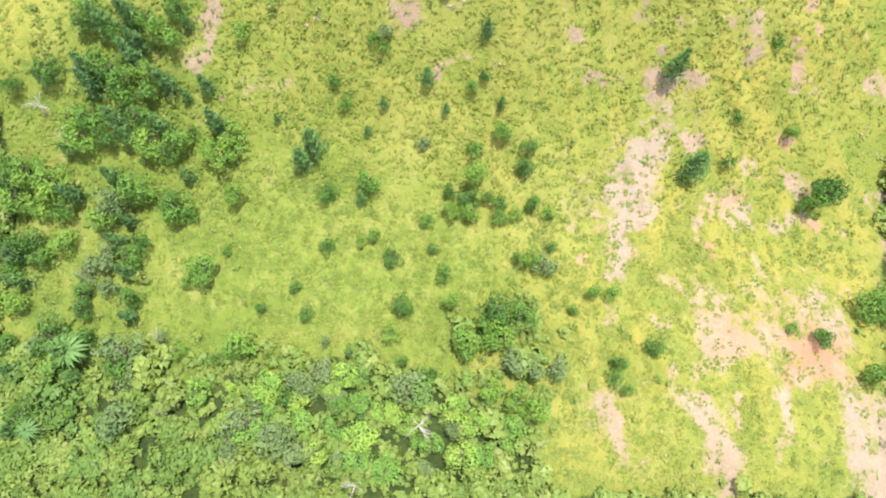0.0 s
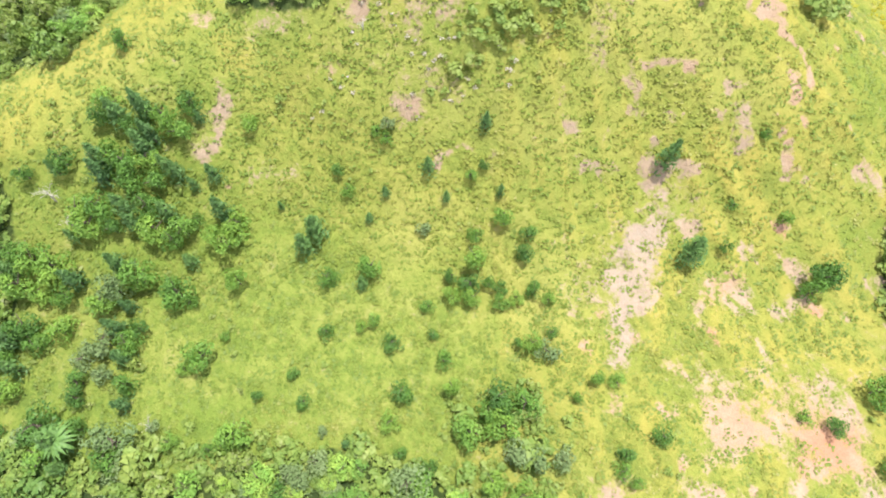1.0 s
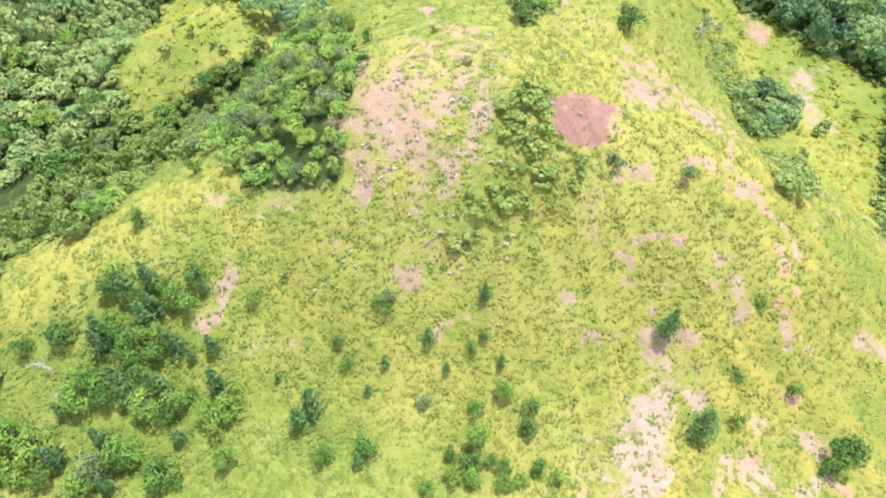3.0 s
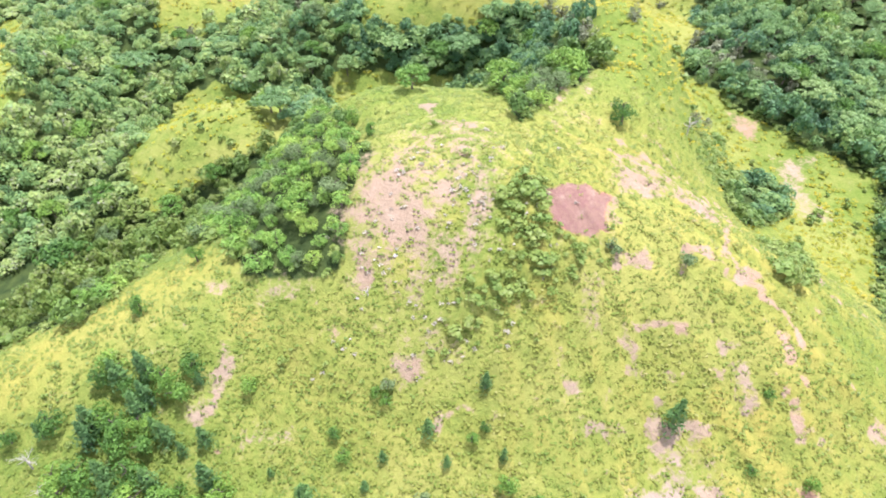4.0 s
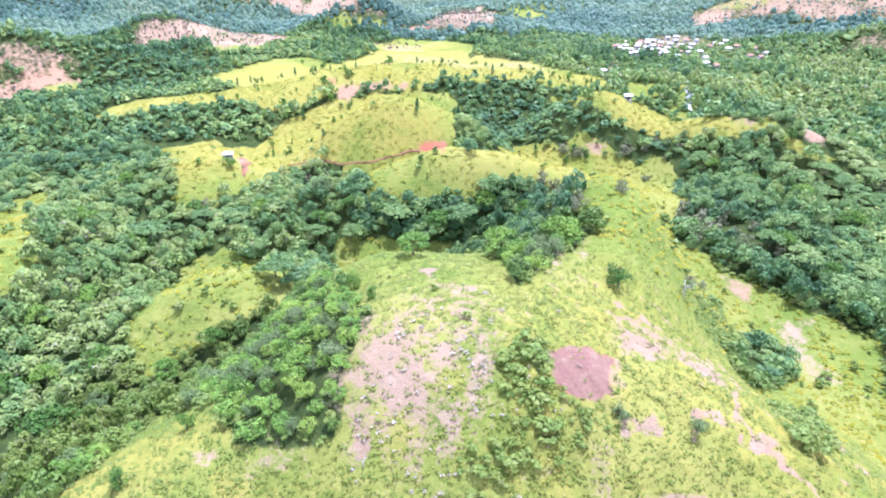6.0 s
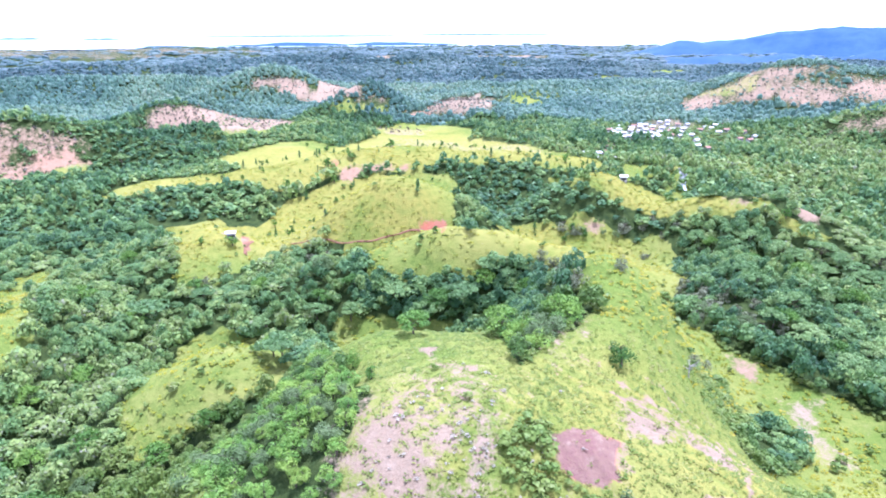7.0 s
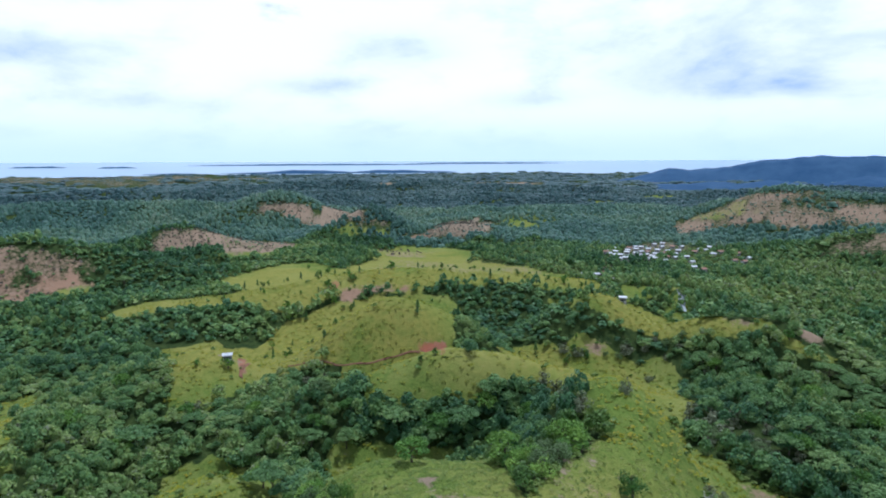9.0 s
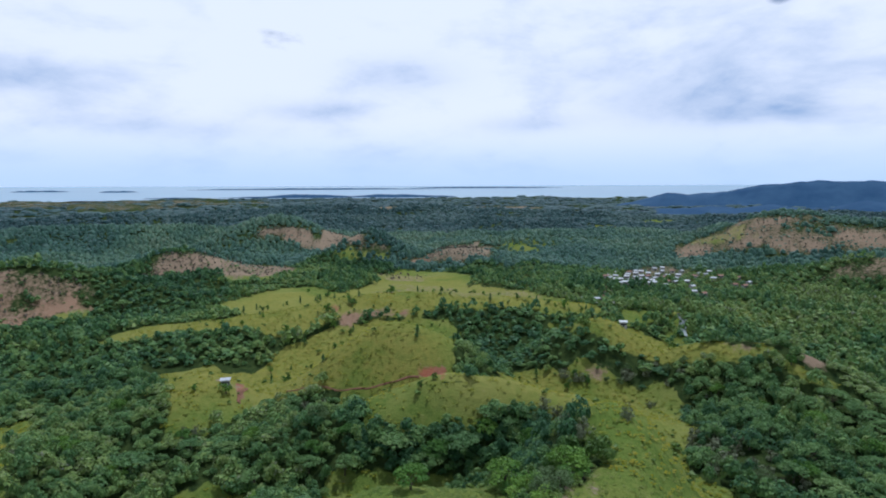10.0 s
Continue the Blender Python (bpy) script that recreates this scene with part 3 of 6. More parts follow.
area("soil", [(34.8, 18.2), (47, 17.5), (60.5, 20.1), (64.7, 8.7), (63.9, 1.6), (49.8, 2.3), (42.8, 8.4), (35, 13.2)], soft=2.5, amount=0.68, red=0.34)  # scraped shoulder
area("soil", [(26.9, 39.4), (35.4, 44.4), (40.9, 43.8), (40.5, 39.9), (36, 36.4), (29.8, 32.9), (30.6, 29.4), (29.8, 22.2), (28.2, 17.8), (25.1, 17.7), (24.7, 25.7), (25.3, 31.9), (28.4, 36.2)], soft=2.6, amount=0.88, red=0.06)
area("soil", [(38.9, 31.8), (48.5, 33.9), (47.5, 29.7), (42.5, 27.5), (38.8, 28.7)], soft=1.5, amount=0.9, red=0.5)
area("soil", [(34.5, 17.9), (38.6, 13.7), (44.8, 13.3), (53.8, 18.4), (63, 17.7), (63, 8.9), (61.3, 1.2), (53.7, 1.2), (50.7, 5.3), (43.7, 5.2), (35.9, 1.1), (38.3, 11.1)], soft=2, amount=0.85, red=0.4)
area("soil", [(52.2, 9.5), (61.8, 10.6), (61.4, 2.1), (51.9, 1.2)], soft=2, amount=0.9, red=0.75)
area("soil", [(39.2, 11.1), (45.5, 12), (52.2, 14.8), (48.6, 8.6), (44, 6.9)], soft=2.5, amount=0.5, red=0.7)
area("soil", [(22, 1), (26.1, 1), (28.8, -11.2), (25.1, -10.8)], soft=1.2, amount=0.85, red=0.35)
area("soil", [(33.8, 1), (38.8, 0.3), (43.4, -7.7), (43.8, -15.5), (40.4, -15.4)], soft=1.5, amount=0.85, red=0.3)
area("soil", [(60.2, 0.4), (71.2, 2.1), (68.1, -15.7), (59.3, -14.2)], soft=2, amount=0.85, red=0.1)
area("soil", [(52.2, 40.5), (55.8, 40.2), (55.7, 37.6), (53.5, 37.9)], soft=0.9, amount=0.9, red=0.7)
area("soil", [(57.9, 27.3), (61.5, 26.9), (60.6, 24.1), (58.3, 24.4)], soft=0.9, amount=0.9, red=0.7)
area("soil", [(41.2, 23.4), (43.2, 22.9), (42.5, 19.7), (41.7, 20.1)], soft=0.9, amount=0.9, red=0.7)
area("soil", [(54.2, 35.1), (60.2, 34.5), (59.8, 32.7), (55, 33)], soft=0.9, amount=0.9, red=0.4)
area("soil", [(17.9, 52), (20.7, 52), (20.5, 49.7), (18.9, 49.8)], soft=0.9, amount=0.9, red=0.2)
area("soil", [(43.5, 55.1), (47.1, 54.9), (48.3, 49.3), (45.8, 49.5)], soft=0.9, amount=0.9, red=0.2)
area("soil", [(19, 30), (22.6, 29.6), (21.9, 24.7), (19.6, 25)], soft=0.9, amount=0.9, red=0.2)
area("soil", [(66.6, 49), (70.9, 49.1), (70.5, 48.1), (67.8, 48.1)], soft=0.9, amount=0.9, red=0.7)
area("soil", [(40.8, 54.1), (43, 53.8), (42.9, 52.7), (41.8, 52.9)], soft=0.9, amount=0.9, red=0.4)
area("soil", [(46.5, 30), (50, 29.7), (49.1, 25.6), (47, 25.9)], soft=0.9, amount=0.9, red=0.3)
area("soil", [(30.8, 45.7), (34.4, 45.3), (34.2, 43.6), (31.8, 43.8)], soft=0.9, amount=0.9, red=0.2)
area("soil", [(19.9, 47.8), (24.4, 47.8), (24.2, 45.4), (20.9, 45.5)], soft=0.9, amount=0.9, red=0.2)
area("soil", [(-6, 54.4), (-3.2, 54), (-3.7, 50.8), (-5.5, 51.1)], soft=0.9, amount=0.9, red=0.4)
area("soil", [(-34.8, 46.1), (-33, 45.6), (-33.6, 44.9), (-34.2, 45.2)], soft=0.9, amount=0.9, red=0.5)
strip([(18.8, 40.8), (19.3, 34.3), (19.7, 27.4), (23.1, 22), (25.5, 16.8), (27.7, 11.7)], 0.5, soft=0.6, amount=0.7, red=0.2)
strip([(-43.8, 49.9), (-39.5, 49.6), (-37.1, 48.5)], 0.6, soft=0.6, amount=0.8, red=0.3)
area("soil", [(-36.8, 57.2), (-32.4, 57.1), (-35.6, 53.2), (-38, 48.2), (-40.9, 48.8), (-37.8, 53.1)], soft=1, amount=0.9, red=0.3)
area("soil", [(-30.1, 48.2), (-23, 46.3), (-26.9, 43.7), (-31.3, 45.3)], soft=2, amount=0.55, red=0.2)
area("soil", [(-12, 267), (1, 270), (0, 226), (-10, 264)], soft=1.2, amount=1, red=0.85)  # red cutting under the green hill
area("soil", [(-97, 269), (-97, 280), (-90, 259), (-92, 258)], soft=1, amount=1, red=0.9)
strip([(-103, 264), (-99, 263), (-95, 268)], 2, soft=0.6, amount=1, red=0.4)
area("soil", [(-71, 400), (-37, 407), (-33, 400), (-56, 397), (-62, 386), (-69, 387)], soft=3, amount=0.85, red=0.6)
area("soil", [(-31, 405), (-23, 405), (-24, 399), (-30, 399)], soft=2, amount=0.9, red=0.8)
area("soil", [(-80, 414), (-73, 410), (-73, 401), (-76, 401)], soft=2, amount=0.9, red=0.8)
area("soil", [(-83, 641), (10, 655), (85, 609), (115, 555), (48, 434), (-2, 429)], soft=8, amount=0.4, red=0.3)
area("soil", [(-84, 761), (-10, 739), (-29, 689), (-68, 681)], soft=5, amount=0.7, red=0.4)
area("soil", [(73, 304), (85, 302), (83, 296), (76, 298)], soft=2, amount=0.8, red=0.5)
area("soil", [(60, 307), (69, 302), (67, 299), (59, 303)], soft=2, amount=0.5, red=0.3)
area("soil", [(140, 290), (149, 281), (151, 275), (142, 282)], soft=2, amount=0.7, red=0.5)
area("soil", [(165, 268), (245, 367), (172, 260), (165, 263)], soft=2, amount=0.9, red=0.5)
area("soil", [(356, 930), (407, 957), (457, 949), (774, 1547), (503, 952), (525, 912), (555, 905), (586, 885), (613, 863), (648, 834), (628, 805), (554, 809), (482, 818), (444, 851), (403, 868), (341, 856)], soft=12, amount=0.85, red=0.45)  # brown far hill
area("grass", [(365, 940), (424, 955), (464, 944), (482, 945), (490, 909), (462, 888), (416, 896)], soft=10, amount=0.6)
area("dry", [(365, 940), (424, 955), (464, 944), (482, 945), (490, 909), (462, 888), (416, 896)], soft=12, amount=0.45)
area("dry", [(523, 892), (556, 892), (604, 862), (567, 855)], soft=10, amount=0.6)
area("dry", [(-334, 480), (-320, 487), (-321, 481), (-339, 473)], soft=8, amount=0.5)
area("wood", [(514, 884), (541, 866), (575, 841), (560, 843), (519, 869)], soft=5, amount=0.9)
area("wood", [(411, 885), (459, 850), (459, 834), (408, 860)], soft=5, amount=0.9)
area("soil", [(411, 638), (438, 638), (460, 635), (610, 781), (472, 602), (418, 625)], soft=6, amount=0.9, red=0.45)
area("soil", [(-370, 467), (-335, 481), (-320, 487), (-304, 490), (-288, 490), (-308, 473), (-326, 467), (-346, 458), (-360, 453)], soft=5, amount=0.9, red=0.5)
area("soil", [(-356, 448), (-324, 464), (-300, 474), (-286, 477), (-307, 450), (-304, 421), (-343, 429)], soft=4, amount=1, red=0.62)
area("grass", [(-304, 451), (-294, 469), (-287, 480), (-285, 471), (-290, 444)], soft=4, amount=1.0)
area("soil", [(-339, 680), (-341, 705), (-328, 723), (-311, 740), (-284, 742), (-268, 716), (-280, 687), (-316, 680)], soft=6, amount=0.85, red=0.45)
area("soil", [(-287, 726), (-321, 871), (-269, 814), (-225, 825), (-200, 789), (-206, 703), (-213, 642), (-238, 630)], soft=5, amount=0.95, red=0.42)
area("grass", [(-247, 636), (-262, 710), (-223, 635), (-204, 748), (-195, 815), (-189, 773), (-195, 644), (-231, 626)], soft=5, amount=1.0)
area("soil", [(-306, 954), (-299, 970), (-247, 981), (-220, 988), (-200, 981), (-221, 949), (-256, 943)], soft=6, amount=0.9, red=0.45)
area("soil", [(-238, 941), (-202, 988), (-216, 1232), (-121, 876), (-99, 866), (-82, 860), (-116, 843), (-162, 873)], soft=6, amount=0.95, red=0.4)
area("soil", [(-64, 845), (-20, 841), (-3, 818), (-34, 804), (-55, 820)], soft=6, amount=1, red=0.6)
area("soil", [(-19, 822), (5, 1014), (54, 1023), (90, 986), (68, 826), (4, 807)], soft=6, amount=0.85, red=0.35)
area("thicket", [(-313, 489), (-287, 492), (-290, 484), (-312, 472), (-328, 470), (-346, 457), (-359, 451), (-363, 457), (-330, 474)], soft=6, amount=1.0)  # grey scrub
area("thicket", [(-340, 677), (-342, 707), (-331, 729), (-309, 744), (-281, 734), (-258, 648)], soft=6, amount=1.0)  # grey scrub
area("thicket", [(-305, 952), (-300, 973), (-239, 985), (-215, 985), (-239, 947)], soft=6, amount=1.0)  # grey scrub
area("thicket", [(-182, 956), (-179, 1020), (-120, 869), (-85, 857), (-116, 841)], soft=6, amount=1.0)  # grey scrub
area("thicket", [(-23, 814), (1, 1006), (53, 1004), (52, 822)], soft=6, amount=1.0)  # grey scrub
area("thicket", [(350, 879), (406, 894), (445, 870), (487, 827), (441, 845)], soft=6, amount=1.0)  # grey scrub
strip([(137, 535), (178, 626), (217, 694), (239, 701)], 5, soft=0.6, amount=0.9, red=0.6)  # road to the village
area("soil", [(238, 786), (310, 817), (322, 737), (262, 671), (218, 698)], soft=8, amount=0.5, red=0.2)
area("soil", [(-1864, 2507), (-1697, 2695), (-1381, 2191), (-1657, 2227)], soft=25, amount=0.5, red=0.1)
area("soil", [(-2921, 4258), (-2500, 4518), (-1579, 2851), (-1792, 2610)], soft=25, amount=0.5, red=0.1)
area("soil", [(-1369, 2206), (-974, 2211), (-948, 2151), (-1310, 2110)], soft=25, amount=0.5, red=0.1)
area("soil", [(-1609, 2906), (-839, 2910), (-782, 2711), (-1480, 2671)], soft=25, amount=0.5, red=0.1)
area("soil", [(-273, 2323), (-139, 1741), (-134, 1679), (-198, 1679)], soft=25, amount=0.8, red=0.35)
area("soil", [(869, 2650), (964, 2568), (831, 2211), (727, 2214)], soft=25, amount=0.8, red=0.35)
area("soil", [(139, 2628), (405, 2425), (379, 2270), (126, 2378)], soft=25, amount=0.8, red=0.35)
area("soil", [(-1711, 2135), (-1280, 2126), (-948, 2200), (-987, 2292), (-2155, 2693)], soft=40, amount=0.4, red=0.2)
area("soil", [(-1711, 2135), (-1176, 2121), (-758, 2193), (-769, 2854), (-1300, 2833), (-3226, 4032)], soft=60, amount=0.42, red=0.0)  # coastal plain
area("soil", [(440, 2148), (978, 1996), (1079, 1586), (1365, 2008), (850, 2153)], soft=60, amount=0.4, red=0.0)
area("grass", [(73, 1169), (282, 1113), (206, 1001), (70, 1116)], soft=15, amount=0.6)
area("grass", [(269, 1395), (404, 1435), (380, 1241), (248, 1144)], soft=14, amount=0.5)  # pale field
area("grass", [(92, 1024), (289, 1116), (313, 1051), (156, 942), (98, 981)], soft=14, amount=0.5)  # pale field
area("grass", [(571, 1601), (697, 1600), (658, 1469), (487, 1310)], soft=14, amount=0.5)  # pale field
area("grass", [(241, 454), (304, 518), (305, 478), (267, 429), (232, 411)], soft=14, amount=0.5)  # pale field
area("grass", [(249, 530), (308, 574), (278, 508), (232, 473)], soft=14, amount=0.5)  # pale field
area("grass", [(65, 1526), (179, 1657), (167, 1476), (75, 1438)], soft=14, amount=0.5)  # pale field
area("grass", [(164, 578), (234, 786), (307, 830), (337, 770), (357, 722), (361, 671), (309, 588), (234, 522), (199, 565)], soft=16, amount=0.45)  # village clearing
area("grass", [(195, 532), (203, 471), (127, 296), (118, 310)], soft=8, amount=0.6)  # river bank
# ---- lone trees of the near slope: x, y, width of the crown ----
YOUNG_PINES = [(-2.2, 45.4, 2.8), (6.2, 50.7, 2.8), (-8.9, 42.5, 2), (-25.8, 41.8, 1.7), (-11.4, 39.1, 1.8), (0.5, 41.5, 2.1), (8.8, 42.4, 2.3), (-19.8, 37.1, 4.6), (-21.6, 35.1, 4.2), (-12.3, 29.2, 2.7), (-34.6, 40.4, 4.8), (-36.3, 45.9, 3.3), (-39.7, 33.2, 2.9), (34.4, 47.5, 5), (38.7, 34.1, 5.2), (-47, 55.2, 4.1), (-53.4, 47.5, 4.8), (-50.3, 53.6, 4.5), (-41.9, 46, 3.6), (-46.6, 49.6, 4.5)]
SLOPE_TREES = [(9.4, 38.7, 4.3), (5.1, 36.2, 3), (13.3, 37, 2.7), (12.7, 34, 3.4), (-11, 31.3, 4.4), (-17.5, 30.2, 4), (4.9, 32.8, 4.9), (1.2, 30.1, 3.2), (4.1, 28.8, 4), (7.1, 29.3, 2.6), (1.5, 27.3, 3.1), (4.5, 26.8, 3.5), (8.8, 28.6, 2.3), (11.1, 27, 2.3), (14, 28.5, 3.5), (16, 27.2, 2.5), (8.8, 26.3, 2.5), (-2.3, 25.7, 2.6), (-32.4, 38.3, 5.3), (-34.2, 36.2, 5.8), (-30.3, 52.7, 2.9), (-41.1, 28.1, 5.9), (-42.7, 29.8, 3.6), (-39.5, 27.1, 2.9), (-32.1, 30.2, 4.4)]
LOWER_TREES = [(-36, 18.4, 4.7), (-38.7, 16.5, 2.8), (-33.1, 21.7, 1.7), (-22.1, 15.9, 2), (-20.1, 11.7, 2.3), (-27, 12.6, 2), (-10.4, 23.6, 2.6), (-17.4, 21.9, 2.8), (-7.3, 20.1, 3.1), (-12.1, 22.7, 2.1), (-1.4, 21.5, 1.9), (0.3, 17.5, 3.9), (1.5, 13.7, 3.7), (-5.7, 12.9, 3.7), (-7.4, 8.6, 3.2), (13.4, 20.2, 4), (11.3, 20.2, 2.3), (16.4, 22, 2.1), (22.6, 15.2, 3.2), (25.2, 14.8, 2.7), (19.6, 12.4, 2.3), (8.2, 12.1, 5.1), (11.5, 11.4, 4.8), (6.5, 10.1, 4.7), (8.5, 8.5, 5.1), (3.6, 7.6, 5.1), (7.2, 0.9, 4.2)]
SCATTERED_TREES = [(10.8, -0.7, 5.1), (13.5, -2.2, 4.2), (-1.6, 2.8, 2.5), (-3.2, 0.8, 3.4), (31.2, 7.2, 3.2), (25.8, 4.5, 3), (25, 2.7, 3), (27, 1, 2.6), (-29.5, 7.1, 5), (-33.1, 5.1, 2.7), (-31.1, 5.9, 3.3), (60.4, 31.4, 6.1), (58.6, 29.6, 5.3), (62.3, 32.3, 4.4), (55, 40.4, 3.2), (44.8, 35.9, 2.2), (66.9, 13.1, 5.5), (65.1, 13.9, 4.8), (65.8, 3.3, 4.8), (57.6, 8.6, 3.1), (53.3, 10.2, 2.2), (45.9, 42.2, 2), (50.3, 51.4, 2.4), (-14.8, 42.9, 3.1), (-16.3, 45.8, 2.3), (-8.5, 49, 2.6), (4.2, 44.4, 2.5), (6.3, 45.7, 2.3), (-10.1, 50, 2.3)]
FLANK_TOP = [(-52.2, 55.4, 5.2), (-46.2, 54.5, 6.1), (-43, 53.1, 6), (-39.3, 55.1, 4.9), (-45.5, 51, 5.7), (-48.3, 52.1, 4.5), (-41, 51.6, 4.4), (-38.2, 53.7, 2.9), (-53.7, 53.9, 4.2), (-52, 48.2, 5.2), (-53.6, 45.6, 5.8), (-49.5, 47.1, 6.2), (-45.9, 47.8, 5), (-43, 46.7, 5), (-48.9, 44.8, 5.1), (-59.6, 47.6, 4.9), (-61, 46.4, 3.9), (-65.9, 45.8, 3.8), (-45.4, 44.8, 4.4), (-39.5, 44.6, 3.4), (-57.1, 40.9, 5.3), (-53.7, 40.9, 5.8), (-50.1, 40.9, 5.7), (-55.8, 38.2, 5.3), (-46.6, 41, 5.7), (-43.2, 40.2, 5.6), (-40.7, 37.8, 4.9)]
FLANK_MIDDLE = [(-45.2, 37.4, 5.6), (-48.6, 38.6, 5.1), (-42.6, 36.2, 5), (-52.1, 38.1, 4.5), (-58.7, 37.1, 3.8), (-38.9, 39.5, 2.9), (-64.7, 33.6, 6.6), (-68.8, 32, 5.6), (-66.9, 29.4, 6.3), (-61, 31.8, 6.5), (-57.5, 30.3, 5.9), (-59.4, 27.8, 4.7), (-63.4, 28.4, 4.4), (-50.2, 32.4, 6.5), (-47.5, 30.6, 6), (-52.2, 26.7, 5.1), (-48.6, 26.2, 4.4), (-68.9, 34.5, 4.5), (-64.6, 23.1, 6.6), (-67.3, 21.4, 6.2), (-63, 20.9, 4.8), (-59.1, 22.9, 4.7), (-65.8, 16.9, 5.5), (-66.2, 13.3, 4.8), (-68, 18.7, 4.5), (-49.7, 22.7, 5.6)]
FLANK_FOOT = [(-47.6, 20.5, 5.6), (-46.5, 22.7, 3.6), (-48.2, 18.3, 4.4), (-54.5, 14.8, 4.1), (-46.8, 14.3, 4.3), (-46.7, 11.3, 4.3), (-54.1, 12.2, 4.1), (-58, 8, 6.2), (-54.8, 6.3, 7.1), (-52.9, 7.9, 4.4), (-56.6, 4.6, 6.2), (-54.4, 2.6, 4.1), (-46.9, 3.8, 5.8), (-38.8, 6.3, 3.2), (-65.2, 3.4, 3.9), (-67.2, 7.2, 4.4), (-61.2, -3.1, 5.3), (-63.2, -5.2, 5.4), (-54.5, -3.1, 3.7), (-14.4, -1.6, 3.4), (-11.2, -3.1, 3.1), (-22.3, -0.5, 3.5), (-5.7, 4.7, 2.5), (-13.5, 5.9, 2.2), (-39.5, 0.6, 3.2)]
PALE_TREES = [(-3.1, 37.2, 3), (15.4, 19, 3.8), (10.1, 4.8, 4.7), (12.9, 4, 5.1), (16.6, 4.1, 4.3), (-50.9, 28.8, 6.5), (-51.2, 20.5, 5.7), (-54.2, 18.3, 5.1), (-51.1, 15.7, 4), (-60.3, 7.6, 5.3), (-46.4, 6.1, 6.8), (-45.5, 1.8, 4.2), (-41.5, 8.1, 2.8), (-19.1, 1.1, 4.8), (-45.9, -3, 7.8), (-27.6, -3.7, 7.2), (-23.3, -5.6, 7.1), (-19.9, -7.8, 6.1), (-29.8, -6.4, 5.5), (-16.9, 7.5, 2.2), (-8.4, 50.9, 2.6)]
# ---- lone trees farther off: x, y, height ----
CONIFER = [(-12.7, 278.4, 6), (-87.8, 368.7, 6), (-58.6, 281.9, 4), (-59.4, 383, 4)]
SHRUB = [(27, 69.6, 2), (123.9, 274.3, 4), (118.8, 270.4, 4), (74.5, 298, 4), (98.9, 291.5, 3), (111.3, 268, 3), (122.8, 260.3, 3)]
BROAD = [(-18.5, 105, 3.2), (-13.5, 94.9, 2.4), (36.5, 107.1, 5), (-51.1, 65.8, 3), (-44.2, 76.3, 3), (-36.8, 81.1, 3.6), (-39.1, 438.4, 9), (-78.9, 402.5, 9)]
BROAD_FAR = [(-104.2, 383.8, 7.0), (68.2, 299.0, 7.0), (159.0, 264.7, 7.0), (-8.8, 224.0, 4.0), (106.6, 298.8, 4.0), (84.6, 625.5, 8.0), (88.9, 427.3, 9.0), (-108.3, 250.9, 4.0), (-96.9, 256.4, 7.0), (-193.4, 582.0, 6.0), (-139.9, 605.9, 6.0), (-113.9, 577.4, 8.0), (-3.3, 226.3, 4.0), (-65.8, 413.7, 7.0), (-72.6, 384.6, 7.0), (97.6, 301.5, 4.0)]
PALE = [(39.4, 69, 2.6), (95.6, 300.7, 7), (117.7, 566.7, 8), (120.7, 292.1, 6), (122.7, 282.8, 6), (128.3, 276.1, 5), (130.3, 267.7, 5), (133.8, 269.2, 5), (65.2, 297, 4), (89.8, 295, 5), (83.8, 296.1, 4), (113.7, 293.6, 6), (134.6, 255.5, 5), (140.1, 258, 5)]
PALM = [(-54.3, 6.0, 5.0), (-59.4, -5.1, 4.0)]
DEAD = [(-3.2, -4.2, 3.6), (-62.1, 42.7, 4.0), (-59.4, 39.1, 3.0), (-42.2, 8.4, 2.6), (-11.7, -12.2, 3.6), (-11.7, 62.1, 2.0), (58.3, 123.0, 4.0)]
SPREAD = [(-92.5, 103.8, 13.0), (-121.9, 147.5, 10.0), (-114.4, 162.6, 10.0), (-117.1, 203.6, 11.0), (-102.6, 226.0, 9.0), (-49.0, 149.7, 9.0), (-73.9, 220.9, 10.0), (-34.7, 211.2, 9.0), (-1.3, 202.7, 12.0), (15.2, 209.0, 12.0), (31.1, 202.3, 12.0), (27.0, 123.9, 10.0), (-6.8, 117.1, 8.0), (12.3, 115.2, 9.0), (127.3, 267.5, 10.0), (138.1, 248.7, 11.0), (151.4, 232.8, 12.0), (156.2, 207.7, 12.0), (121.3, 191.7, 10.0), (128.4, 172.4, 10.0), (130.7, 155.0, 11.0), (-70.3, 118.9, 8.0), (-25.3, 79.5, 7.0), (-59.4, 125.8, 8.0), (-116.4, 121.9, 10.0), (-93.1, 128.2, 9.0), (-108.1, 126.6, 9.0), (-47.1, 206.8, 9.0), (-141.3, 249.9, 11.0), (-138.3, 206.1, 11.0)]
SPREAD_GREY = [(-48.6, 220.7, 12.0), (107.0, 189.6, 9.0), (96.3, 203.9, 8.0), (-36.4, 84.0, 7.0), (-85.1, 112.9, 8.0), (-78.4, 77.1, 7.0), (36.1, 213.0, 9.0)]
